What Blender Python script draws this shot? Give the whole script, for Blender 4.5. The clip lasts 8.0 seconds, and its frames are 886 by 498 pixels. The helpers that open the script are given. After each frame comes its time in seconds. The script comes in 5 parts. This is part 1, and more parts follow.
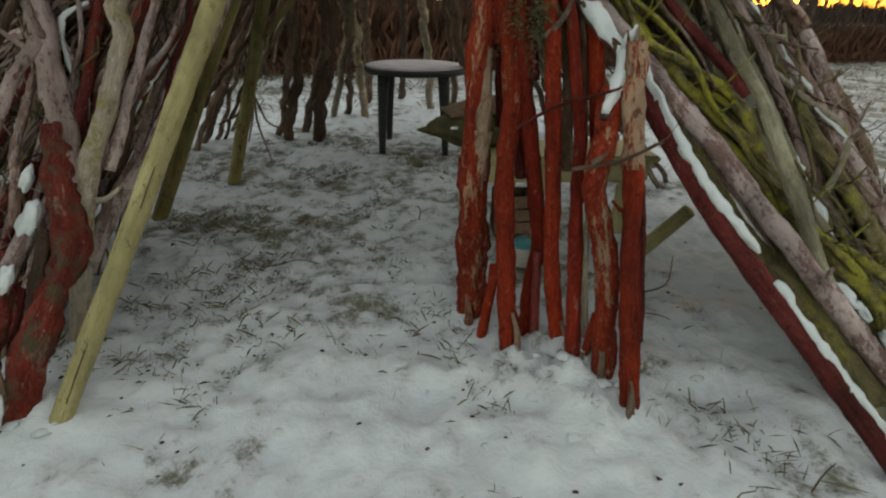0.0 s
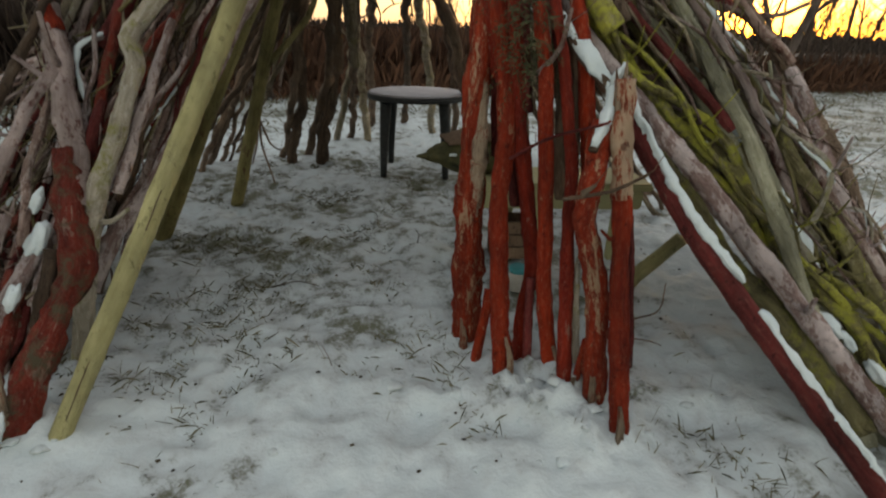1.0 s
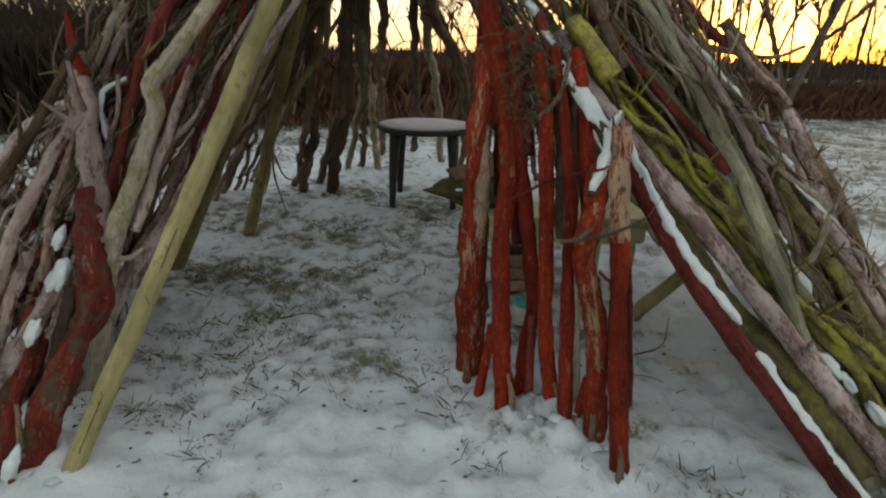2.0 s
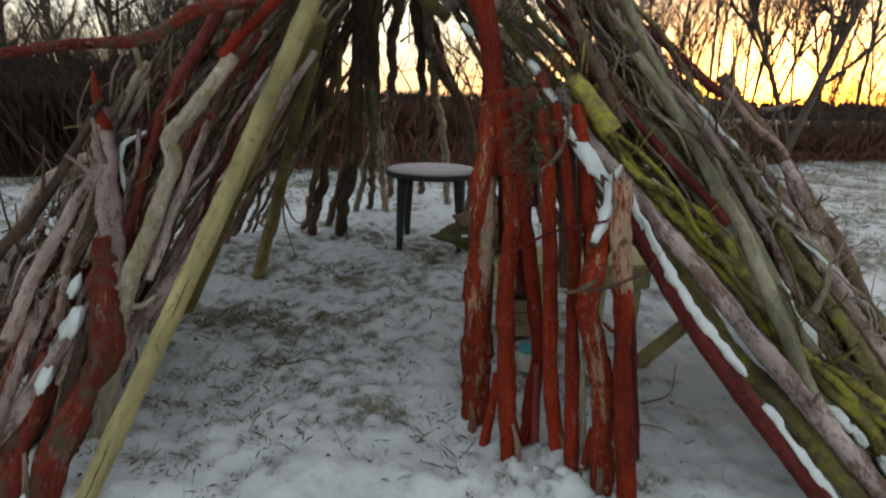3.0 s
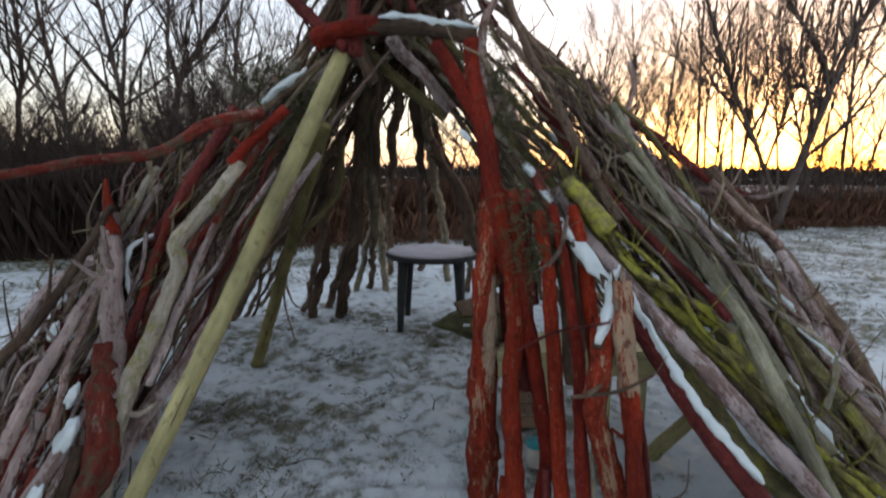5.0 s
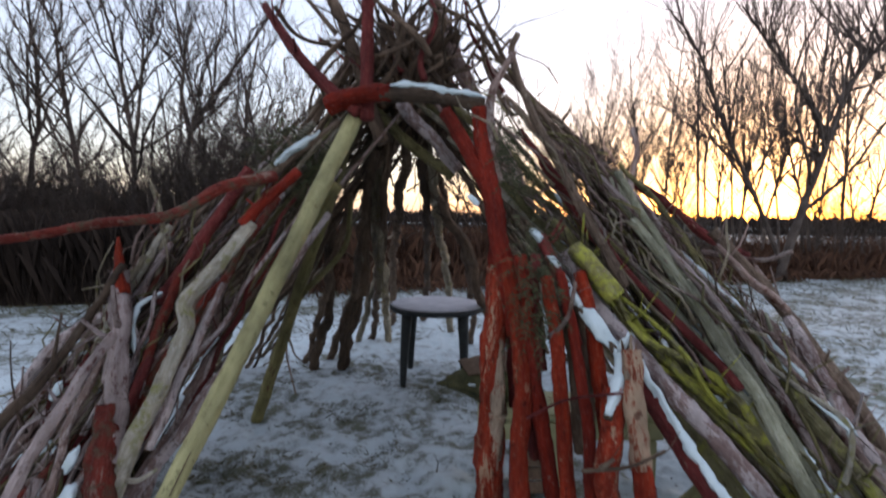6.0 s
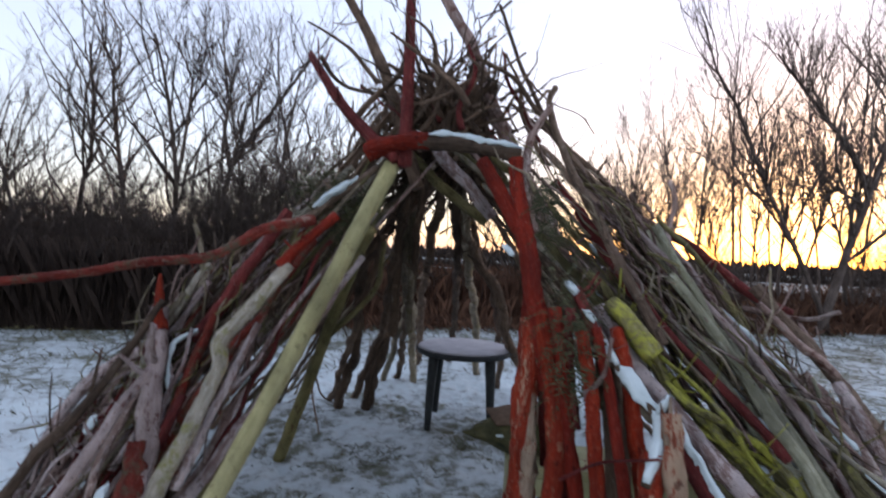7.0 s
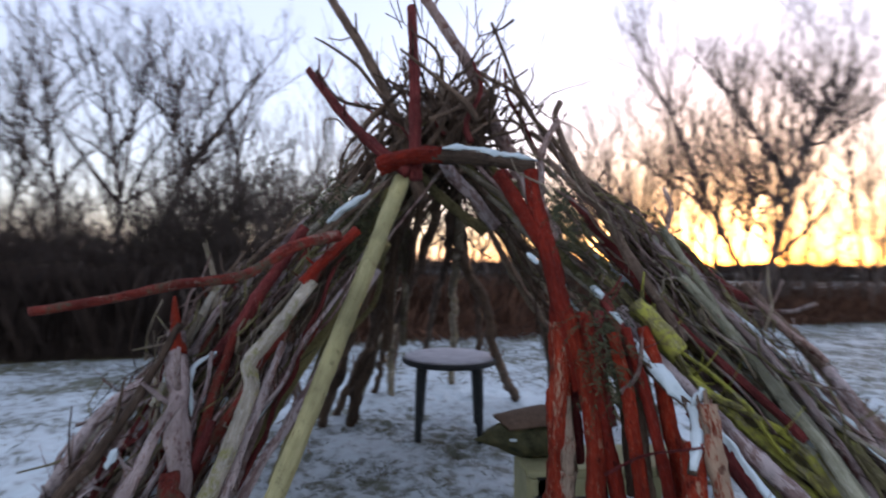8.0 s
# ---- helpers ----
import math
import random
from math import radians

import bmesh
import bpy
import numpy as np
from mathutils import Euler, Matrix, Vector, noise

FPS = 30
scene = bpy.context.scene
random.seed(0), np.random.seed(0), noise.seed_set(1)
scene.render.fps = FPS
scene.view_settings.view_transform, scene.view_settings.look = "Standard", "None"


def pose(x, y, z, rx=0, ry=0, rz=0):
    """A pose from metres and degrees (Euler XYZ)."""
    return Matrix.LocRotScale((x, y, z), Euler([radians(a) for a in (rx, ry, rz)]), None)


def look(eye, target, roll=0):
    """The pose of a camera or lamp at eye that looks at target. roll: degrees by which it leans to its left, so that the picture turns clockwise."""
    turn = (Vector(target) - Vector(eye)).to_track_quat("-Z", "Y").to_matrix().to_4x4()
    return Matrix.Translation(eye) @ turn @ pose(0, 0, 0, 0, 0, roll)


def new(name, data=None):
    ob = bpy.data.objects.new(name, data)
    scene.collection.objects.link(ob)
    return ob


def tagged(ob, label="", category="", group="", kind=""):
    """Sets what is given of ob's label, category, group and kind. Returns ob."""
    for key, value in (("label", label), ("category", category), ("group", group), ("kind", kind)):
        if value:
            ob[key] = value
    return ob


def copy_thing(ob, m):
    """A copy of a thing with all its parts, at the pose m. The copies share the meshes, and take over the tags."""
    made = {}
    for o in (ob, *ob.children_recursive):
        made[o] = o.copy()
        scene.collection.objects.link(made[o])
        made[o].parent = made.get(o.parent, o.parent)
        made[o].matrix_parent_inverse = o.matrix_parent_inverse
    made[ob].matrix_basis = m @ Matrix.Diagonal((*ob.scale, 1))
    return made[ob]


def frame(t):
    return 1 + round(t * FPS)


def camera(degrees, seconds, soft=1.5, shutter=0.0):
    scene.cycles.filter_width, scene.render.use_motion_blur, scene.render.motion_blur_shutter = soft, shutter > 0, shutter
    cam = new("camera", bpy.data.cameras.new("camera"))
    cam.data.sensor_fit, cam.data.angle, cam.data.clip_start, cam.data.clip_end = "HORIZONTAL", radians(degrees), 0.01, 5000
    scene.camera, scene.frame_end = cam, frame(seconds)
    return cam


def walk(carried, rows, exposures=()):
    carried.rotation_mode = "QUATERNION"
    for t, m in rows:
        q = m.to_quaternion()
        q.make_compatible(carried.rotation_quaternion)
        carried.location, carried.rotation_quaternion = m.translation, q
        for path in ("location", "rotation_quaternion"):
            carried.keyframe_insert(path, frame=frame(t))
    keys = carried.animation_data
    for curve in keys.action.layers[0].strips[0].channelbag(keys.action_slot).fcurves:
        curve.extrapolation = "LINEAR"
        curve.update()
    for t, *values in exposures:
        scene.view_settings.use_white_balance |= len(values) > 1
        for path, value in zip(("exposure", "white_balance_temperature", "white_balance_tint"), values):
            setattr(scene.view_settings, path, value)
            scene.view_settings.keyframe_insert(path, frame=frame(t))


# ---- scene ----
cam = camera(81.7, 8.0, 2.1, 1.0)
PATH = [
    (0, (0.558, 0.57, 1.213), (0.696, 2.372, 0.355), 1.1),
    (0.5, (0.568, 0.558, 1.224), (0.713, 2.373, 0.396), 1.5),
    (1, (0.577, 0.528, 1.247), (0.71, 2.364, 0.465), 1.8),
    (2.5, (0.602, 0.487, 1.353), (0.676, 2.379, 0.711), 1.5),
    (3, (0.601, 0.476, 1.372), (0.665, 2.395, 0.812), 1.5),
    (3.5, (0.594, 0.486, 1.399), (0.655, 2.423, 0.906), 1.3),
    (4, (0.594, 0.485, 1.436), (0.654, 2.436, 1.001), 0.8),
    (4.5, (0.595, 0.489, 1.462), (0.656, 2.453, 1.088), 0.3),
    (6, (0.562, 0.482, 1.566), (0.618, 2.478, 1.442), 1.0),
    (6.5, (0.551, 0.483, 1.597), (0.566, 2.483, 1.554), 2.1),
    (7, (0.53, 0.485, 1.614), (0.477, 2.484, 1.629), 2.9),
    (7.5, (0.404, 0.459, 1.623), (0.356, 2.457, 1.694), 1.8),
    (8, (0.173, 0.443, 1.605), (0.334, 2.435, 1.668), 0.7),
]
walk(cam, [(t, look(eye, target, roll)) for t, eye, target, roll in PATH],
     [(0.0, 1.46, 8250, 11), (1.0, 1.46, 8100, 12), (2.5, 1.46, 7700, 14), (4.5, 1.51, 6800, 16), (6.5, 1.58, 6050, 20), (7.25, 1.6, 6000, 21), (8.0, 1.54, 5900, 23)])

# ---- light ----
SUN_AZ = 33.0      # degrees to the right of straight ahead
world = bpy.data.worlds.new("dusk")
scene.world = world
world.use_nodes = True
wn = world.node_tree.nodes
sky = wn.new("ShaderNodeTexSky")
sky.sky_type = "NISHITA"
sky.sun_disc = False
sky.sun_elevation = radians(2.4)
sky.sun_rotation = radians(SUN_AZ)
sky.air_density, sky.dust_density, sky.ozone_density = 1.0, 1.0, 1.2
wn["Background"].inputs["Strength"].default_value = 0.15
veil = wn.new("ShaderNodeMix")      # thin even cloud over the clear dusk
veil.data_type, veil.blend_type = "RGBA", "ADD"
veil.inputs[0].default_value = 1.0
veil.inputs[7].default_value = (1.24, 1.33, 1.47, 1)
dim = wn.new("ShaderNodeMix")
dim.data_type, dim.blend_type = "RGBA", "MULTIPLY"
dim.inputs[0].default_value = 1.0
dim.inputs[7].default_value = (0.84, 0.84, 0.9, 1)
world.node_tree.links.new(sky.outputs[0], dim.inputs[6])
world.node_tree.links.new(dim.outputs[2], veil.inputs[6])
world.node_tree.links.new(veil.outputs[2], wn["Background"].inputs["Color"])
sun_data = bpy.data.lights.new("sun", "SUN")
sun_data.energy, sun_data.angle, sun_data.color = 0.03, radians(14), (1.0, 0.75, 0.5)
sun = new("sun", sun_data)
az = radians(SUN_AZ)
sun.matrix_world = look((0, 0, 30), (-60 * math.sin(az), -60 * math.cos(az), 25))


# ---- materials ----
def material(name, rough=0.8):
    m = bpy.data.materials.new(name)
    m.use_nodes = True
    n, l = m.node_tree.nodes, m.node_tree.links
    b = n["Principled BSDF"]
    b.inputs["Roughness"].default_value = rough
    b.inputs["Specular IOR Level"].default_value = 0.18
    return m, n, l, b


def noise_node(n, l, coord, scale, detail=4, rough=0.6, stretch=(1, 1, 1)):
    mp = n.new("ShaderNodeMapping")
    mp.inputs["Scale"].default_value = stretch
    l.new(coord, mp.inputs["Vector"])
    t = n.new("ShaderNodeTexNoise")
    t.inputs["Scale"].default_value, t.inputs["Detail"].default_value, t.inputs["Roughness"].default_value = scale, detail, rough
    l.new(mp.outputs[0], t.inputs["Vector"])
    return t.outputs["Fac"]


def ramp(n, l, fac, stops):
    r = n.new("ShaderNodeValToRGB")
    e = r.color_ramp.elements
    while len(e) < len(stops):
        e.new(0.5)
    for k, (p, c) in zip(e, stops):
        k.position, k.color = p, (*c, 1)
    l.new(fac, r.inputs[0])
    return r.outputs[0]


def blend(n, l, fac, a, b, mode="MIX"):
    x = n.new("ShaderNodeMix")
    x.data_type, x.blend_type = "RGBA", mode
    for sock, v in ((x.inputs[0], fac), (x.inputs[6], a), (x.inputs[7], b)):
        if isinstance(v, (int, float)):
            sock.default_value = v
        elif isinstance(v, tuple):
            sock.default_value = (*v, 1)
        else:
            l.new(v, sock)
    return x.outputs[2]


def step_node(n, l, v, lo, hi):
    r = n.new("ShaderNodeMapRange")
    r.inputs["From Min"].default_value, r.inputs["From Max"].default_value = lo, hi
    l.new(v, r.inputs["Value"])
    return r.outputs[0]


def bump(n, l, b, height, strength, distance):
    u = n.new("ShaderNodeBump")
    u.inputs["Strength"].default_value, u.inputs["Distance"].default_value = strength, distance
    l.new(height, u.inputs["Height"])
    l.new(u.outputs[0], b.inputs["Normal"])


def bark(name, dark, light, patch, amount, grain=60, vary=0.35, moss=None, moss_amount=0.0, rough=0.75, grime=0.7):
    """Bark: streaks along the stem, flaked patches, and a tint that differs from stem to stem."""
    m, n, l, b = material(name, rough)
    tc = n.new("ShaderNodeTexCoord")
    info = n.new("ShaderNodeObjectInfo")
    streak = noise_node(n, l, tc.outputs["UV"], grain, 5, 0.65, (1, 0.12, 1))
    blot = noise_node(n, l, tc.outputs["Object"], 8, 6, 0.75, (1, 1, 0.3))
    col = blend(n, l, step_node(n, l, streak, 0.3, 0.7), dark, light)
    flake = noise_node(n, l, tc.outputs["UV"], 24, 7, 0.8, (1, 0.16, 1))
    both = n.new("ShaderNodeMath")
    both.operation = "ADD"
    l.new(flake, both.inputs[0])
    l.new(blot, both.inputs[1])
    edge = 1.28 - amount * 0.36
    col = blend(n, l, step_node(n, l, both.outputs[0], edge - 0.02, edge + 0.03), col, patch)
    soil = noise_node(n, l, tc.outputs["Object"], 16, 5, 0.75)
    dirty = n.new("ShaderNodeMath")
    dirty.operation = "MULTIPLY"
    dirty.inputs[1].default_value = grime
    l.new(step_node(n, l, soil, 0.52, 0.74), dirty.inputs[0])
    col = blend(n, l, dirty.outputs[0], col, tuple(c * 0.45 for c in dark))
    broad = noise_node(n, l, tc.outputs["Object"], 3.5, 3, 0.6, (1, 1, 0.6))
    speck = noise_node(n, l, tc.outputs["UV"], 75, 4, 0.8, (1, 0.45, 1))
    col = blend(n, l, step_node(n, l, speck, 0.5, 0.85), col, tuple(min(0.6, 0.5 * c + 0.5 * max(p, c)) for c, p in zip(light, patch)))
    for coord, scale, lo, share, tone in (("UV", 30, 0.66 - 0.16 * amount, 0.8, patch), ("Object", 27, 0.6, 0.75, tuple(c * 0.5 for c in dark))):
        scab = noise_node(n, l, tc.outputs[coord], scale, 5, 0.75, (1, 0.45, 1) if coord == "UV" else (1, 1, 0.5))
        part_of = n.new("ShaderNodeMath")
        part_of.operation = "MULTIPLY"
        part_of.inputs[1].default_value = share
        l.new(step_node(n, l, scab, lo, lo + 0.05), part_of.inputs[0])
        col = blend(n, l, part_of.outputs[0], col, tone)
    ring = noise_node(n, l, tc.outputs["UV"], 55, 3, 0.6, (0.35, 1.2, 1))
    col = blend(n, l, step_node(n, l, ring, 0.66, 0.78), col, tuple(c * 0.6 for c in dark))
    shift = n.new("ShaderNodeMapRange")
    shift.inputs["From Min"].default_value, shift.inputs["From Max"].default_value = 0.3, 0.7
    shift.inputs["To Min"].default_value, shift.inputs["To Max"].default_value = 0.5, 1.25
    l.new(broad, shift.inputs["Value"])
    col = blend(n, l, 1.0, col, shift.outputs[0], "MULTIPLY")
    if moss:
        mo = noise_node(n, l, tc.outputs["Object"], 11, 6, 0.75)
        e2 = 0.75 - moss_amount * 0.4
        col = blend(n, l, step_node(n, l, mo, e2 - 0.05, e2 + 0.08), col, moss)
    tint = n.new("ShaderNodeMapRange")
    tint.inputs["To Min"].default_value, tint.inputs["To Max"].default_value = 1 - vary, 1 + vary
    l.new(info.outputs["Random"], tint.inputs["Value"])
    hsv = n.new("ShaderNodeHueSaturation")
    l.new(tint.outputs[0], hsv.inputs["Value"])
    l.new(col, hsv.inputs["Color"])
    l.new(hsv.outputs[0], b.inputs["Base Color"])
    crack = noise_node(n, l, tc.outputs["UV"], 120, 4, 0.7, (1, 0.2, 1))
    rough_sum = n.new("ShaderNodeMath")
    rough_sum.operation = "MULTIPLY_ADD"
    rough_sum.inputs[1].default_value = 0.7
    l.new(crack, rough_sum.inputs[0])
    l.new(both.outputs[0], rough_sum.inputs[2])
    bump(n, l, b, rough_sum.outputs[0], 1.0, 0.028)
    return m


RED = bark("red_bark", (0.19, 0.014, 0.005), (0.43, 0.039, 0.009), (0.44, 0.24, 0.14), 0.24, 40, 0.25, grime=0.5)
# darker copy of the red bark, with the upper stems' shade in its colour
SHADED_CRIMSON = bark("shaded_crimson_bark", (0.14, 0.01, 0.005), (0.35, 0.029, 0.01), (0.3, 0.16, 0.12), 0.2, 40, 0.2, grime=0.5)
RED_FLAKED = bark("flaked_red_bark", (0.15, 0.014, 0.006), (0.39, 0.039, 0.011), (0.46, 0.3, 0.19), 0.48, 40, 0.15, (0.13, 0.11, 0.05), 0.2, grime=0.5)
DARK_RED = bark("wine_red_bark", (0.1, 0.018, 0.018), (0.26, 0.046, 0.04), (0.32, 0.18, 0.14), 0.2, 40, 0.25)
PEELED = bark("peeled_wood", (0.36, 0.33, 0.15), (0.53, 0.49, 0.25), (0.27, 0.22, 0.1), 0.2, 45, 0.06, rough=0.6, grime=0.2)
HALF_PEELED = bark("half_peeled_wood", (0.2, 0.17, 0.065), (0.38, 0.33, 0.14), (0.15, 0.08, 0.045), 0.35, 45, 0.08, rough=0.65, grime=0.4)
OLIVE = bark("olive_bark", (0.155, 0.13, 0.055), (0.38, 0.33, 0.15), (0.35, 0.29, 0.2), 0.3, 50, 0.25)
GREY = bark("grey_bark", (0.18, 0.138, 0.09), (0.48, 0.4, 0.285), (0.58, 0.5, 0.38), 0.5, 50, 0.4, (0.2, 0.18, 0.06), 0.4)
PINK = bark("pinkish_bark", (0.21, 0.12, 0.098), (0.52, 0.375, 0.32), (0.62, 0.51, 0.46), 0.55, 50, 0.35, (0.12, 0.045, 0.03), 0.42)
PALE = bark("pale_bark", (0.33, 0.28, 0.2), (0.62, 0.56, 0.46), (0.68, 0.63, 0.55), 0.4, 60, 0.1, (0.28, 0.27, 0.1), 0.45)
SCARRED = bark("scarred_bark", (0.36, 0.26, 0.24), (0.58, 0.48, 0.45), (0.16, 0.06, 0.05), 0.5, 50, 0.1)
MAUVE = bark("mauve_bark", (0.21, 0.13, 0.11), (0.42, 0.29, 0.265), (0.64, 0.54, 0.52), 0.8, 40, 0.1)
BROWN = bark("brown_bark", (0.09, 0.06, 0.043), (0.26, 0.172, 0.115), (0.27, 0.22, 0.165), 0.35, 50, 0.45, (0.1, 0.09, 0.04), 0.2)
LICHEN = bark("lichen_bark", (0.12, 0.1, 0.05), (0.3, 0.27, 0.1), (0.33, 0.29, 0.17), 0.5, 50, 0.2, (0.43, 0.42, 0.07), 0.64)
MOSSY = bark("mossy_bark", (0.12, 0.1, 0.05), (0.28, 0.25, 0.12), (0.33, 0.29, 0.17), 0.5, 50, 0.2, (0.3, 0.29, 0.07), 0.5)
GREEN_GREY = bark("green_grey_bark", (0.24, 0.235, 0.15), (0.45, 0.44, 0.32), (0.55, 0.53, 0.42), 0.4, 50, 0.08, (0.25, 0.25, 0.1), 0.3, grime=0.4)
SPLINTER = bark("splintered_wood", (0.2, 0.13, 0.085), (0.48, 0.37, 0.27), (0.25, 0.055, 0.028), 0.55, 60, 0.2)
TORN = bark("torn_red_bark", (0.14, 0.025, 0.012), (0.36, 0.075, 0.032), (0.44, 0.31, 0.21), 0.85, 50, 0.1, grime=0.5)
WEATHERED = bark("weathered_bark", (0.14, 0.093, 0.066), (0.38, 0.265, 0.19), (0.48, 0.385, 0.29), 0.4, 50, 0.3, (0.16, 0.15, 0.06), 0.25)
RUSTY = bark("rusty_bark", (0.13, 0.018, 0.012), (0.33, 0.048, 0.028), (0.36, 0.23, 0.18), 0.35, 40, 0.15, (0.11, 0.09, 0.055), 0.55)
TREE = bark("tree_bark", (0.085, 0.064, 0.055), (0.2, 0.155, 0.13), (0.24, 0.2, 0.17), 0.3, 30, 0.3)


def snow_material(name, litter):
    m, n, l, b = material(name, 0.65)
    tc = n.new("ShaderNodeTexCoord")
    big = noise_node(n, l, tc.outputs["Object"], 1.1, 4, 0.65)
    fine = noise_node(n, l, tc.outputs["Object"], 8, 4, 0.6)
    grit = noise_node(n, l, tc.outputs["Object"], 60, 4, 0.7)
    col = ramp(n, l, fine, [(0.25, (0.44, 0.52, 0.54)), (0.75, (0.61, 0.68, 0.69))])
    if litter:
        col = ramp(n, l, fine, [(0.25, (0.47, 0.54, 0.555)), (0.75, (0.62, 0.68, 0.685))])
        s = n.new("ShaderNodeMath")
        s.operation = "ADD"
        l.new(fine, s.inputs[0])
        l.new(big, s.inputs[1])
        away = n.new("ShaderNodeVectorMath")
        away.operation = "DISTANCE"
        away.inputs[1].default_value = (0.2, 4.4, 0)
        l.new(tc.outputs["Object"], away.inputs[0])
        # the shelter's inner shade put into the floor colour, along with more grass flecks
        trod_shade = n.new("ShaderNodeMapRange")
        trod_shade.inputs["From Min"].default_value, trod_shade.inputs["From Max"].default_value = 1.3, 2.9
        trod_shade.inputs["To Min"].default_value, trod_shade.inputs["To Max"].default_value = 0.2, 0.0
        l.new(away.outputs["Value"], trod_shade.inputs["Value"])
        stubble_dim = n.new("ShaderNodeMapRange")      # open field's dimmer light put into the colour, besides thinner snow over stubble
        stubble_dim.inputs["From Min"].default_value, stubble_dim.inputs["From Max"].default_value = 2.3, 5.0
        stubble_dim.inputs["To Min"].default_value, stubble_dim.inputs["To Max"].default_value = 0.0, 0.23
        l.new(away.outputs["Value"], stubble_dim.inputs["Value"])
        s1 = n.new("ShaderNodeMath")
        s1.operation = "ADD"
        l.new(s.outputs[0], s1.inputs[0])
        l.new(stubble_dim.outputs[0], s1.inputs[1])
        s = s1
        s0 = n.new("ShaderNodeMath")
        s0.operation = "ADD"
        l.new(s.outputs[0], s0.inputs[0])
        l.new(trod_shade.outputs[0], s0.inputs[1])
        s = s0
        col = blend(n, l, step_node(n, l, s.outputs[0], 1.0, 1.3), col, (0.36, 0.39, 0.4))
        s2 = n.new("ShaderNodeMath")
        s2.operation = "MULTIPLY_ADD"
        s2.inputs[1].default_value = 0.6
        l.new(grit, s2.inputs[0])
        l.new(s.outputs[0], s2.inputs[2])
        col = blend(n, l, step_node(n, l, s2.outputs[0], 1.47, 1.66), col, (0.13, 0.135, 0.095))
    l.new(col, b.inputs["Base Color"])
    h = n.new("ShaderNodeMath")
    h.operation = "MULTIPLY_ADD"
    h.inputs[1].default_value = 0.03
    l.new(grit, h.inputs[0])
    l.new(fine, h.inputs[2])
    bump(n, l, b, h.outputs[0], 0.5, 0.045)
    return m


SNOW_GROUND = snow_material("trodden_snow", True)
SNOW = snow_material("clean_snow", False)


def plain(name, c1, c2, scale=20, rough=0.6):
    m, n, l, b = material(name, rough)
    tc = n.new("ShaderNodeTexCoord")
    f = noise_node(n, l, tc.outputs["Object"], scale, 5, 0.65)
    l.new(ramp(n, l, f, [(0.3, c1), (0.7, c2)]), b.inputs["Base Color"])
    bump(n, l, b, f, 0.3, 0.004)
    return m


def leafy(name, c1, c2):
    m, n, l, b = material(name, 0.8)
    g = n.new("ShaderNodeNewGeometry")
    l.new(ramp(n, l, g.outputs["Random Per Island"], [(0.0, c1), (1.0, c2)]), b.inputs["Base Color"])
    return m


DRY = leafy("dry_grass", (0.045, 0.023, 0.015), (0.14, 0.07, 0.042))
TURF = leafy("winter_grass", (0.045, 0.045, 0.022), (0.17, 0.15, 0.08))
THICKET = leafy("thicket", (0.024, 0.017, 0.014), (0.056, 0.039, 0.03))
NEEDLE = leafy("green_sprigs", (0.03, 0.034, 0.017), (0.085, 0.085, 0.04))
PLASTIC = plain("dark_plastic", (0.02, 0.022, 0.023), (0.042, 0.046, 0.046), 30, 0.5)


# ---- mesh building ----
def flow(pts, step):
    """A smooth line through the points, sampled about every step metres."""
    p = [Vector(q) for q in pts]
    if len(p) == 2:
        p = [p[0], p[0].lerp(p[1], 0.5), p[1]]
    ext = [p[0] * 2 - p[1]] + p + [p[-1] * 2 - p[-2]]
    out = []
    for i in range(1, len(ext) - 2):
        a, b, c, d = ext[i - 1:i + 3]
        k = max(1, int((c - b).length / step))
        for j in range(k):
            t = j / k
            out.append(0.5 * (2 * b + (c - a) * t + (2 * a - 5 * b + 4 * c - d) * t * t + (3 * b - a - 3 * c + d) * t ** 3))
    out.append(p[-1])
    return out


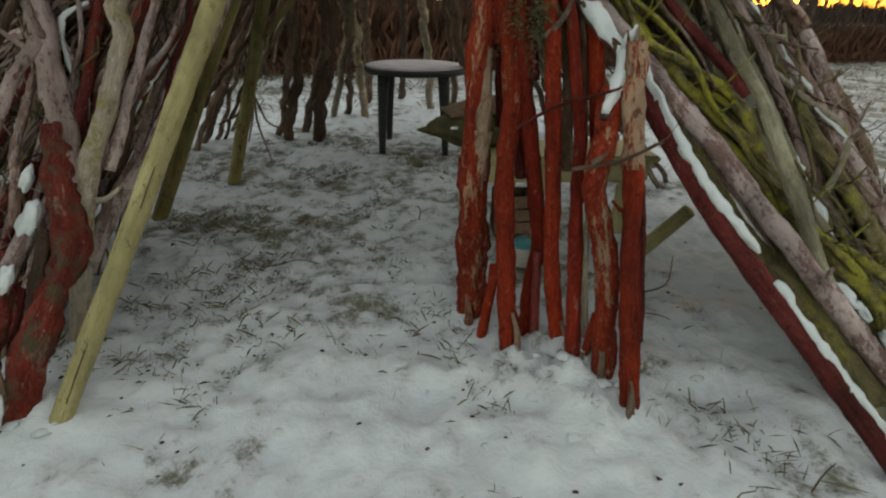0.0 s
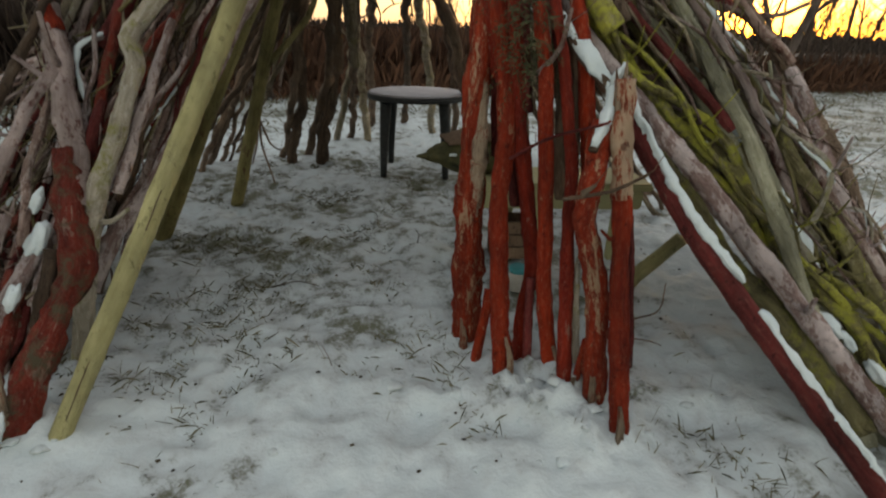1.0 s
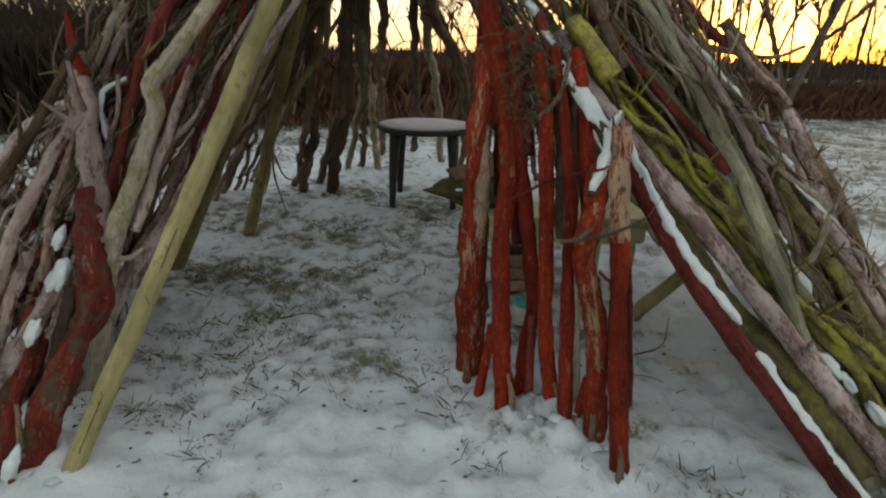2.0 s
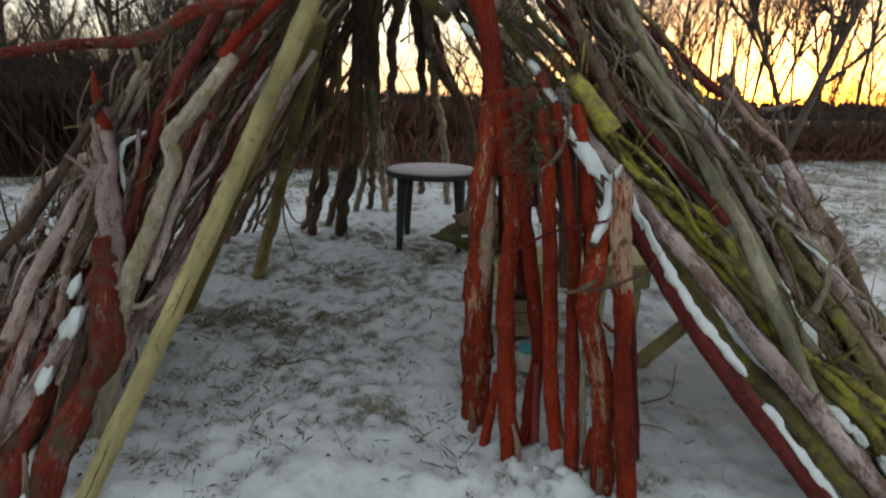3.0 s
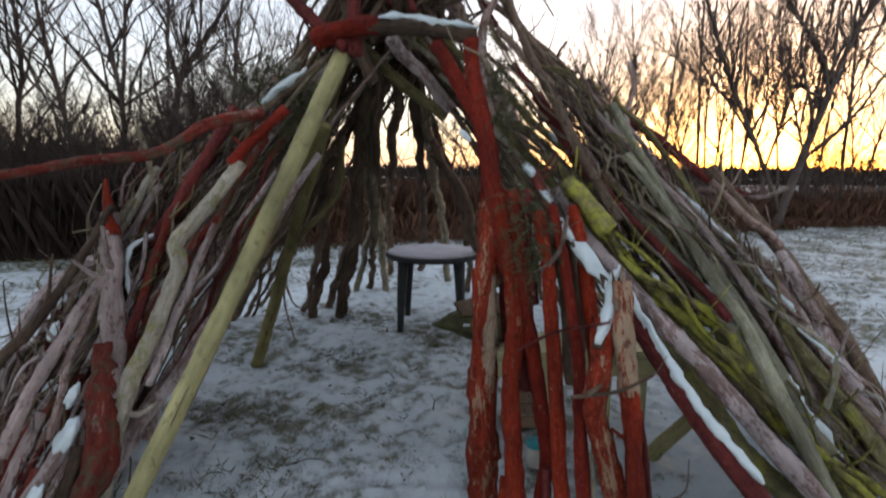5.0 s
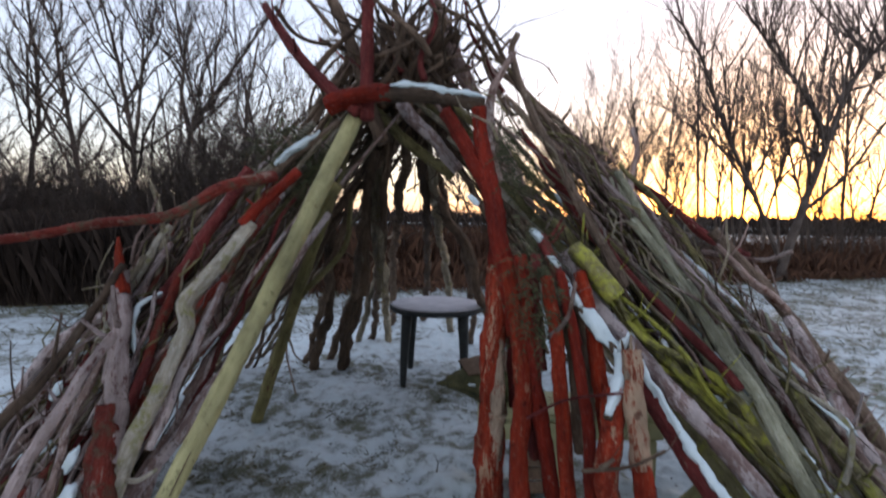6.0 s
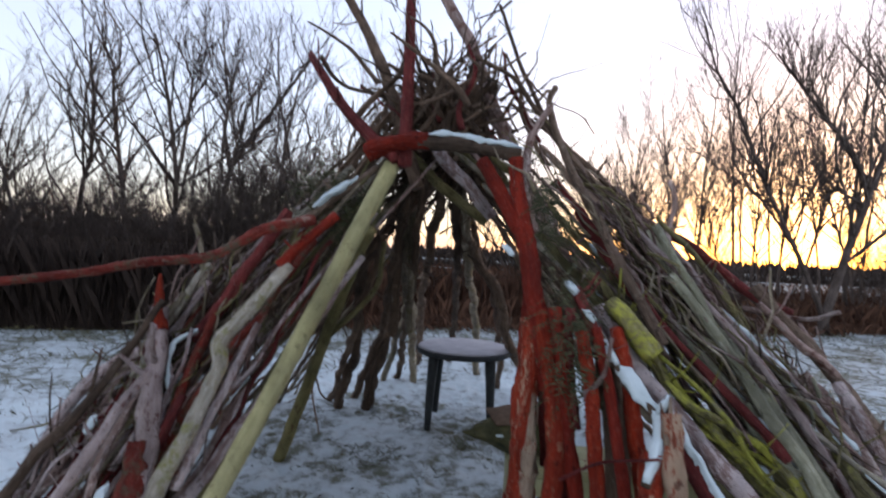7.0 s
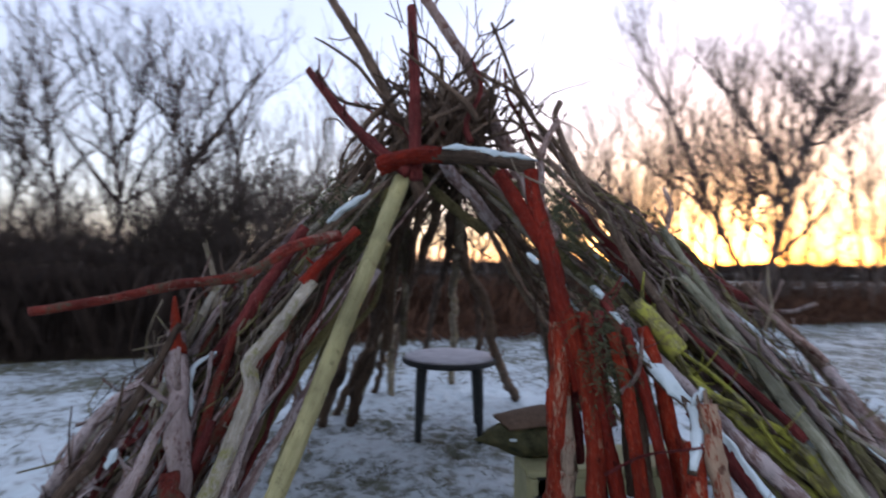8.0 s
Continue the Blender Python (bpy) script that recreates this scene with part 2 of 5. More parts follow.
class Builder:
    def __init__(self):
        self.v, self.f, self.uv = [], [], []

    def tube(self, pts, r0, r1, sides=8, step=0.07, wob=0.0, lump=0.1, seed=0.0, smooth=True):
        line = flow(pts, step) if smooth else [Vector(q) for q in pts]
        n = len(line)
        total = sum((line[i + 1] - line[i]).length for i in range(n - 1)) or 1
        run, base = 0.0, len(self.v)
        side = None
        for i, c in enumerate(line):
            d = (line[min(i + 1, n - 1)] - line[max(i - 1, 0)]).normalized()
            if side is None:
                side = d.orthogonal().normalized()
            side = (side - d * side.dot(d)).normalized()
            other = d.cross(side)
            if i:
                run += (c - line[i - 1]).length
            s = run / total
            if wob:
                q = Vector((seed * 7.3, run * 4.5, 1.7))
                c = c + side * noise.noise(q) * wob + other * noise.noise(q + Vector((9, 3, 5))) * wob
            r = r0 + (r1 - r0) * s
            for k in range(sides):
                a = 2 * math.pi * k / sides
                w3 = Vector((math.cos(a) * 1.3 + seed, math.sin(a) * 1.3, run * 7))
                bulge = 1 + lump * (1.7 * noise.noise(w3) + 1.1 * noise.noise(w3 * 2.7 + Vector((5, 1, 8))) + 0.9 * noise.noise(w3 * 6.1)) if lump else 1
                self.v.append(c + (side * math.cos(a) + other * math.sin(a)) * r * bulge)
        ring = 2 * math.pi * max(r0, 0.01)
        for i in range(n - 1):
            for k in range(sides):
                k2 = (k + 1) % sides
                a, b = base + i * sides, base + (i + 1) * sides
                self.f.append((a + k, a + k2, b + k2, b + k))
                v0, v1 = i * total / (n - 1) + seed, (i + 1) * total / (n - 1) + seed
                u0, u1 = k / sides * ring, (k + 1) / sides * ring
                self.uv += [(u0, v0), (u1, v0), (u1, v1), (u0, v1)]
        for start, order in ((base, -1), (base + (n - 1) * sides, 1)):
            self.f.append(tuple(start + k for k in range(sides))[::order])
            self.uv += [(0.5 + 0.01 * math.cos(2 * math.pi * k / sides), 0.01 * math.sin(k)) for k in range(sides)]
        return line

    def mesh(self, name, mat, smooth=True):
        me = bpy.data.meshes.new(name)
        me.from_pydata([tuple(q) for q in self.v], [], self.f)
        if len(self.uv) == sum(len(f) for f in self.f):
            layer = me.uv_layers.new(name="UVMap")
            layer.data.foreach_set("uv", [c for q in self.uv for c in q])
        me.polygons.foreach_set("use_smooth", [smooth] * len(me.polygons))
        me.materials.append(mat)
        me.update()
        return me


def thing(name, label, category, place=(0, 0, 0), group="", kind=""):
    ob = new(name)
    ob.location = place
    ob.empty_display_size = 0.2
    return tagged(ob, label, category, group, kind)


def part(name, build, mat, parent, label="", kind="", smooth=True):
    ob = new(name, build.mesh(name, mat, smooth) if isinstance(build, Builder) else build)
    ob.parent = parent
    return tagged(ob, label, kind=kind)


def snow_strip(pts, r, parent, lift, seed):
    """Snow lying along the upper side of a leaning stem."""
    b = Builder()
    up = [Vector(p) + Vector((0, -0.2 * r, lift)) for p in pts]
    line = flow(up, 0.02)
    n = len(line)
    rows = [p + Vector((0.3 * r * noise.noise(Vector((k * 0.4, seed, 7))), 0, 0.55 * r * noise.noise(Vector((seed, k * 0.35, 2))))) for k, p in enumerate(line)]
    b.tube(rows, r, r * 0.85, 11, 0.02, 0.006, 0.4, seed, False)
    for k in range(n):
        s = max(0.4, min(1.0, 0.4 + min(k, n - 1 - k) * 0.2)) * (0.95 + 0.5 * noise.noise(Vector((k * 0.27, seed, 5))))
        for i in range(11):
            q = k * 11 + i
            b.v[q] = rows[k] + (b.v[q] - rows[k]) * (s * (1 + 0.45 * noise.noise(b.v[q] * 48) + 0.2 * noise.noise(b.v[q] * 110)))
    return part("snow", b, SNOW, parent, "white snow lying along the stick")


# ---- ground ----
def spaced(lo, hi, a, b, fine):
    """Coordinates that are fine between a and b and widen outwards."""
    mid = [a + fine * i for i in range(int((b - a) / fine) + 1)]
    left, right, s = [], [], fine
    x = a
    while x > lo:
        s *= 1.25
        x -= s
        left.append(x)
    s, x = fine, mid[-1]
    while x < hi:
        s *= 1.25
        x += s
        right.append(x)
    return left[::-1] + mid + right


def lie(x, y):
    """Height of the snow."""
    near = max(0.0, 1 - math.hypot(x - 0.5, y - 3.5) / 14)
    h = 0.03 * noise.noise(Vector((x * 1.1, y * 1.1, 0))) + 0.035 * noise.noise(Vector((x * 3.5, y * 3.5, 3)))
    h -= 0.08 * max(0.0, noise.noise(Vector((x * 5.5, y * 5.5, 7))) - 0.1) - 0.035 * abs(noise.noise(Vector((x * 9, y * 9, 1))))
    h += 0.016 * noise.noise(Vector((x * 15, y * 17, 5)))
    for cx, cy, rx, ry, up in ((0.98, 2.12, 0.26, 0.14, 0.09), (-0.66, 1.93, 0.15, 0.12, 0.1), (1.2, 1.93, 0.17, 0.16, 0.1), (0.65, 5.4, 0.6, 0.6, -0.01)):
        d = ((x - cx) / rx) ** 2 + ((y - cy) / ry) ** 2
        if d < 6:
            clump = 0.5 + 1.3 * abs(noise.noise(Vector((x * 13, y * 15, 8)))) + 0.5 * noise.noise(Vector((x * 30, y * 30, 2)))
            h += up * math.exp(-d) * (clump if up > 0 else 1)
    return h * (0.4 + 0.6 * near) - 0.015


xs, ys = spaced(-400, 400, -2.6, 3.6, 0.03), spaced(-60, 700, 0.6, 7.4, 0.03)
gb = Builder()
gb.v = [(x, y, lie(x, y)) for y in ys for x in xs]
w = len(xs)
gb.f = [(j * w + i, j * w + i + 1, (j + 1) * w + i + 1, (j + 1) * w + i) for j in range(len(ys) - 1) for i in range(w - 1)]
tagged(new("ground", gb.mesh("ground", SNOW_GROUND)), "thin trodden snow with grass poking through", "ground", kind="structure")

# ---- the stick shelter ----
APEX = Vector((0.42, 3.62, 2.42))
shelter = thing("stick_shelter", "cone-shaped shelter of leaning sticks and bark poles, dusted with snow", "shelter")


def pole(pts, r0, r1, mat, label="", wob=0.015, lump=0.12, sides=10, stubs=0, name="pole"):
    seed = random.random() * 50
    b, knots = Builder(), []
    line = b.tube(pts, r0, r1, sides + 3, 0.024 if name == "pole" else 0.035, wob, lump, seed)
    for _ in range(stubs):
        i = random.randrange(len(line) // 4, len(line))
        d = Vector((random.uniform(-1, 1), random.uniform(-1, 0.3), random.uniform(-0.2, 1))).normalized()
        k = random.uniform(0.06, 0.2)
        r = r1 * random.uniform(0.25, 0.5)
        s = Builder()
        s.tube([line[i], line[i] + d * k * 0.5, line[i] + d * k + Vector((0, 0, 0.04))], r, r * 0.5, 5, 0.05, 0.01, 0.1, seed)
        knots.append(s)
    ob = part(name, b, mat, shelter, label)
    for s in knots:
        part("twig", s, mat, ob)
    return ob


# entrance, one side: peeled poles and bent stems
pole([(-0.555, 1.845, -0.03), (-0.186, 2.5, 1.0), (0.172, 3.14, 2.06)], 0.033, 0.043, PEELED, "straight peeled pale yellow pole", 0.0, 0.06)
for z0, z1, dx in ((0.06, 0.26, -0.006), (0.58, 0.7, 0.004)):      # drying cracks in the peeled wood
    crack = []
    for i in range(6):
        z = z0 + (z1 - z0) * i / 5
        k = (z + 0.03) / 1.03
        crack.append((-0.555 + 0.369 * k + 0.0185 + dx, 1.845 + 0.65 * k - 0.0235, z + 0.016))
    pole(crack, 0.0022, 0.0015, BROWN, "dark drying crack in the peeled pole", 0.004, 0.4, 4, 0, "crack")
pole([(-0.98, 3.62, -0.03), (-0.5, 3.5, 0.85), (0.09, 3.1, 1.72)], 0.045, 0.035, HALF_PEELED, "peeled olive-yellow pole", 0.0, 0.05)
pole([(-0.75, 4.39, -0.03), (-0.36, 4.0, 0.93), (-0.01, 3.6, 1.76), (0.1, 3.45, 2.05)], 0.045, 0.035, HALF_PEELED, "olive-brown forked pole", 0.005, 0.06)
pole([(-0.3, 3.95, 1.02), (-0.12, 3.95, 1.2), (0.0, 3.95, 1.37), (0.06, 3.8, 1.66)], 0.022, 0.015, OLIVE, "thin curved olive branch", 0.01)
pole([(-0.74, 2.34, -0.03), (-0.66, 2.34, 0.28), (-0.588, 2.36, 0.54), (-0.535, 2.4, 0.71), (-0.472, 2.46, 0.88), (-0.436, 2.53, 1.03), (-0.423, 2.58, 1.11), (-0.445, 2.6, 1.185), (-0.43, 2.62, 1.22), (-0.366, 2.68, 1.31), (-0.285, 2.75, 1.435), (-0.23, 2.79, 1.53)], 0.038, 0.028, PALE, "crooked pale lichened stem", 0.003, 0.16, stubs=2)
pole([(-0.7, 1.84, -0.03), (-0.66, 1.9, 0.06), (-0.64, 1.98, 0.18), (-0.6, 2.08, 0.32), (-0.575, 2.2, 0.46), (-0.63, 2.34, 0.64), (-0.67, 2.48, 0.8)], 0.05, 0.042, RUSTY, "bent red-barked stem with grey patches", 0.012, 0.26, 12)
pole([(-0.77, 1.8, -0.03), (-0.75, 1.87, 0.08), (-0.76, 1.95, 0.18), (-0.765, 2.1, 0.31), (-0.77, 2.2, 0.45)], 0.042, 0.03, RUSTY, "second red-barked stem at the entrance", 0.012, 0.28, 12)
pole([(-0.73, 1.95, 0.02), (-0.7, 2.02, 0.15), (-0.66, 2.13, 0.33), (-0.64, 2.22, 0.52)], 0.034, 0.026, BROWN, "rough dark flaking stem beside the red one", 0.014, 0.34, 12, 1)
pole([(-0.85, 1.85, 0.1), (-0.81, 2.0, 0.32), (-0.79, 2.15, 0.52), (-0.78, 2.25, 0.63)], 0.022, 0.018, SCARRED, "pale pinkish stick", 0.012, 0.2, 10, 2)
pole([(-0.8, 2.3, 0.5), (-0.81, 2.4, 0.65), (-0.82, 2.47, 0.75), (-0.77, 2.6, 0.96)], 0.017, 0.014, PINK, "pale crooked stick", 0.012, 0.2, 10, 2)
pole([(-0.72, 2.5, 0.2), (-0.68, 2.6, 0.39), (-0.62, 2.75, 0.63), (-0.55, 2.9, 0.91), (-0.5, 3.0, 1.15)], 0.022, 0.017, BROWN, "dark stick behind the peeled pole", 0.015, 0.2)
pole([(-0.66, 2.66, 0.3), (-0.6, 2.75, 0.51), (-0.54, 2.9, 0.73), (-0.48, 3.0, 0.89), (-0.4, 3.1, 1.15)], 0.018, 0.015, MAUVE, "lavender-grey stick", 0.012, 0.2)
pole([(-0.34, 2.75, 1.26), (-0.39, 2.65, 1.08), (-0.44, 2.52, 0.87), (-0.5, 2.42, 0.66)], 0.016, 0.02, MAUVE, "lavender-grey stick", 0.012, 0.2)
pole([(-0.57, 2.85, 1.29), (-0.62, 2.75, 1.08), (-0.64, 2.62, 0.86), (-0.67, 2.5, 0.6)], 0.02, 0.026, RUSTY, "rusty brown stick", 0.012, 0.24)
pole([(-0.78, 2.78, 1.33), (-0.86, 2.6, 1.08), (-0.94, 2.45, 0.88), (-1.02, 2.35, 0.75), (-1.22, 2.1, 0.3)], 0.016, 0.022, BROWN, "long dark outer stick", 0.014, 0.2, 10, 2)
pole([(-0.67, 2.5, 1.09), (-0.7, 2.4, 0.99), (-0.74, 2.25, 0.82), (-0.82, 2.1, 0.55)], 0.018, 0.022, SCARRED, "pale pinkish stick", 0.012, 0.24, 10, 1)
pole([(-0.69, 3.0, 1.5), (-0.72, 2.95, 1.44), (-0.8, 2.85, 1.21), (-0.85, 2.7, 1.0)], 0.016, 0.02, PALE, "pale grey stick", 0.012, 0.2)
pole([(-0.76, 2.85, 0.9), (-0.75, 2.9, 1.08), (-0.7, 2.95, 1.39), (-0.74, 3.0, 1.61), (-0.77, 3.0, 1.7)], 0.017, 0.01, GREY, "thin grey upright stem", 0.012, 0.2, 10, 2)
pole([(-0.6, 2.37, 0.62), (-0.7, 2.58, 0.95), (-0.78, 2.74, 1.2), (-0.8, 2.79, 1.3)], 0.045, 0.036, SCARRED, "whitish scarred stem", 0.012, 0.22, stubs=2)
pole([(-0.78, 2.75, 1.2), (-0.81, 2.79, 1.33), (-0.83, 2.82, 1.45)], 0.045, 0.006, RED, "pointed red tip", 0.01, 0.2)
pole([(-0.95, 1.7, -0.03), (-0.84, 1.95, 0.2), (-0.76, 2.12, 0.38), (-0.7, 2.25, 0.52)], 0.034, 0.028, MAUVE, "scarred pinkish stem", 0.01, 0.12)
pole([(-0.95, 2.1, 1.45), (-0.84, 2.25, 1.47), (-0.66, 2.4, 1.52), (-0.45, 2.5, 1.55), (-0.28, 2.6, 1.67), (-0.1, 2.72, 1.73)], 0.014, 0.025, RUSTY, "bare red branch reaching outwards", 0.006, 0.12)
pole([(-0.267, 2.78, 1.518), (-0.147, 2.8, 1.647), (-0.033, 2.84, 1.765)], 0.026, 0.022, SHADED_CRIMSON, "red upper end of the crooked stem", 0.006, 0.16, stubs=2)
pole([(-0.677, 2.86, 1.147), (-0.599, 2.88, 1.261), (-0.445, 2.92, 1.523), (-0.29, 2.96, 1.78)], 0.032, 0.026, DARK_RED, "dull red-brown stem", 0.008, 0.16)
pole([(-0.633, 2.52, 0.781), (-0.596, 2.55, 0.881), (-0.576, 2.6, 0.965)], 0.028, 0.016, DARK_RED, "short rusty stump", 0.008, 0.2)
# entrance, other side: the row of red posts
pole([(0.835, 2.46, -0.02), (0.825, 2.476, 0.32), (0.82, 2.487, 0.57), (0.822, 2.499, 0.8), (0.828, 2.511, 1.01), (0.842, 2.545, 1.18), (0.852, 2.6, 1.36)], 0.064, 0.042, RED_FLAKED, "thick red post with flaking bark", 0.008, 0.2, 16)
pole([(0.85, 2.55, 1.12), (0.85, 2.62, 1.4), (0.84, 2.68, 1.65), (0.77, 2.76, 1.8), (0.63, 2.85, 2.05)], 0.046, 0.03, SHADED_CRIMSON, "bent red stem", 0.006, 0.14)
pole([(0.92, 2.5, 1.1), (0.85, 2.62, 1.5), (0.79, 2.8, 1.94), (0.78, 2.82, 2.06)], 0.042, 0.034, SHADED_CRIMSON, "straight red stem", 0.006, 0.12)
pole([(0.839, 2.26, -0.03), (0.881, 2.335, 0.145), (0.911, 2.4, 0.27)], 0.02, 0.02, RED, "short red prop", 0.004)
pole([(0.942, 2.13, -0.04), (0.92, 2.235, 0.355), (0.908, 2.292, 0.564), (0.913, 2.35, 0.765), (0.934, 2.407, 0.96), (0.917, 2.47, 1.16), (0.885, 2.56, 1.4)], 0.036, 0.034, RED, "red post", 0.008, 0.16)
pole([(1.025, 2.25, -0.04), (1.031, 2.284, 0.21), (1.054, 2.312, 0.4), (1.041, 2.336, 0.547), (1.007, 2.371, 0.76), (0.976, 2.407, 0.96), (0.95, 2.45, 1.2), (0.93, 2.52, 1.42)], 0.032, 0.026, SHADED_CRIMSON, "dark red post", 0.008, 0.18)
pole([(1.034, 2.14, -0.03), (1.036, 2.196, 0.226), (1.038, 2.24, 0.4)], 0.018, 0.016, DARK_RED, "thin purplish prop between the posts", 0.006, 0.16)
pole([(1.127, 2.12, -0.04), (1.109, 2.152, 0.15), (1.079, 2.194, 0.374), (1.071, 2.236, 0.585), (1.066, 2.27, 0.745), (1.05, 2.321, 0.973), (1.042, 2.37, 1.15), (1.02, 2.44, 1.34)], 0.03, 0.026, RED, "smooth red post", 0.005, 0.12)
pole([(1.158, 2.005, -0.04), (1.143, 2.043, 0.123), (1.139, 2.102, 0.344), (1.134, 2.176, 0.607), (1.139, 2.24, 0.821), (1.12, 2.288, 0.979), (1.1, 2.36, 1.18), (1.07, 2.44, 1.36)], 0.027, 0.018, SHADED_CRIMSON, "thin dark red post", 0.006, 0.16)
pole([(1.229, 2.25, 0.696), (1.207, 2.302, 0.914), (1.193, 2.323, 1.0), (1.18, 2.38, 1.2), (1.15, 2.46, 1.36)], 0.03, 0.024, RED, "upper end of a red post behind the snowy fork", 0.006, 0.16)
pole([(1.25, 1.96, -0.04), (1.229, 2.013, 0.24), (1.223, 2.048, 0.403), (1.195, 2.083, 0.56), (1.169, 2.116, 0.698), (1.185, 2.151, 0.843), (1.215, 2.19, 0.99)], 0.038, 0.04, RED_FLAKED, "crooked red post", 0.008, 0.2)
pole([(1.295, 1.82, -0.04), (1.277, 1.881, 0.175), (1.268, 1.94, 0.362), (1.264, 2.017, 0.602), (1.26, 2.076, 0.776)], 0.032, 0.03, RED, "red post", 0.006, 0.18, stubs=1)
pole([(1.26, 2.072, 0.76), (1.259, 2.134, 0.945), (1.259, 2.2, 1.12)], 0.031, 0.034, TORN, "splintered upper half of the red post", 0.006, 0.3)
for dx, dy, k in ((-0.02, -0.012, 0.09), (0.0, -0.02, 0.13), (0.018, -0.01, 0.07), (0.01, 0.012, 0.1), (-0.012, 0.014, 0.06)):
    pole([(1.259 + dx, 2.17 + dy, 1.03), (1.259 + dx * 1.1, 2.2 + dy, 1.1), (1.259 + dx * 1.3, 2.22 + dy, 1.1 + k * 0.6)], 0.012, 0.003, SPLINTER, "torn splinter at the top of the post", 0.004, 0.3, 6)
pole([(1.335, 1.95, 0.2), (1.309, 2.0, 0.486), (1.29, 2.05, 0.72)], 0.013, 0.01, DARK_RED, "dark purplish sliver beside the post", 0.006, 0.25)
pole([(1.182, 2.04, 0.0), (1.189, 2.03, 0.13), (1.205, 2.03, 0.26)], 0.016, 0.014, RED, "short red prop", 0.004)
pole([(1.0, 2.42, 0.98), (0.98, 2.46, 1.2), (0.99, 2.52, 1.42)], 0.026, 0.022, DARK_RED, "dull red stem behind the posts", 0.008, 0.2)
pole([(1.14, 2.42, 1.08), (1.1, 2.48, 1.28), (1.02, 2.56, 1.5)], 0.024, 0.02, DARK_RED, "dull red stem behind the posts", 0.008, 0.2, stubs=2)
# added dark stems that stand in for the shade in the gaps between posts
for x, y, z0, z1, r in ((0.97, 2.5, 0.62, 1.35, 0.022), (1.0, 2.55, 0.75, 1.4, 0.018), (1.08, 2.5, 0.7, 1.34, 0.02), (1.14, 2.46, 0.66, 1.26, 0.022), (1.17, 2.44, 0.8, 1.3, 0.018), (0.9, 2.58, 0.8, 1.5, 0.02)):
    pole([(x + 0.02, y - 0.06, z0), (x, y - 0.02, (z0 + z1) / 2), (x - 0.03, y + 0.06, z1)], r, r * 0.8, DARK_RED if x < 1.05 else BROWN, "dark stem added to fill the shaded gaps behind the red posts", 0.012, 0.2)
pole([(0.93, 2.3, 0.84), (1.06, 2.25, 0.93), (1.2, 2.12, 1.0)], 0.006, 0.004, DARK_RED, "thin red cross twig", 0.01, 0.2, stubs=2)
pole([(1.21, 2.06, 0.05), (1.18, 2.1, 0.3), (1.17, 2.13, 0.52)], 0.018, 0.01, PALE, "split pale sliver of wood", 0.01, 0.3)
pole([(1.02, 2.36, 1.12), (1.08, 2.35, 1.2), (1.12, 2.4, 1.33)], 0.01, 0.007, PINK, "thin pale cross twig", 0.01, 0.1, stubs=2)
pole([(1.099, 2.95, 1.844), (1.233, 2.8, 1.606), (1.312, 2.66, 1.457)], 0.026, 0.03, DARK_RED, "slanting wine-red stem", 0.01, 0.16, stubs=1)
pole([(0.928, 3.1, 2.173), (1.132, 3.0, 1.952), (1.457, 2.9, 1.616)], 0.017, 0.022, WEATHERED, "grey-brown slanting pole", 0.012, 0.16, stubs=3)
pole([(1.051, 3.1, 2.162), (1.28, 3.05, 1.938), (1.502, 2.95, 1.734)], 0.015, 0.02, WEATHERED, "grey-brown slanting pole", 0.012, 0.16, stubs=3)
for x, y, k in ((0.81, 2.41, 0.12), (0.945, 2.12, 0.2), (1.125, 2.11, 0.17), (1.155, 1.99, 0.12), (1.225, 1.95, 0.2), (1.27, 1.815, 0.13), (-0.68, 1.87, 0.25)):
    pole([(x, y - 0.03, -0.03), (x + random.gauss(0, 0.012), y - 0.02 + k * 0.1, k * 0.5), (x + random.gauss(0, 0.01), y + k * 0.12, k)], 0.022, 0.006, SPLINTER, "splintered pale foot of the post", 0.008, 0.35)
pole([(1.057, 2.04, 0.772), (1.175, 1.98, 0.82), (1.277, 1.95, 0.883)], 0.006, 0.005, BROWN, "thin dark cross twig", 0.006, 0.2, stubs=2)
pole([(1.102, 2.0, 0.802), (1.14, 1.99, 0.835)], 0.012, 0.005, SPLINTER, "pale broken sliver", 0.004, 0.35)
pole([(0.848, 2.452, 0.52), (0.846, 2.449, 0.66), (0.846, 2.453, 0.8)], 0.008, 0.031, SPLINTER, "pale stripped side of the post", 0.008, 0.3, 12)
pole([(0.846, 2.453, 0.79), (0.848, 2.462, 0.93), (0.858, 2.49, 1.08)], 0.031, 0.006, SPLINTER, "pale stripped side of the post", 0.008, 0.3, 12)
# forked branch carrying snow
fk = [(1.1, 2.44, 1.3), (1.125, 2.41, 1.245), (1.19, 2.33, 1.15), (1.25, 2.26, 1.08), (1.205, 2.17, 0.99), (1.16, 2.12, 0.91)]
f = pole(fk, 0.022, 0.016, BROWN, "forked branch covered in snow", 0.004)
snow_strip(fk, 0.023, f, 0.014, 3.3)
fk2 = [(1.25, 2.26, 1.08), (1.262, 2.25, 1.12), (1.275, 2.25, 1.16)]
f = pole(fk2, 0.016, 0.012, BROWN, "snowy fork end", 0.002)
snow_strip(fk2, 0.02, f, 0.012, 1.3)
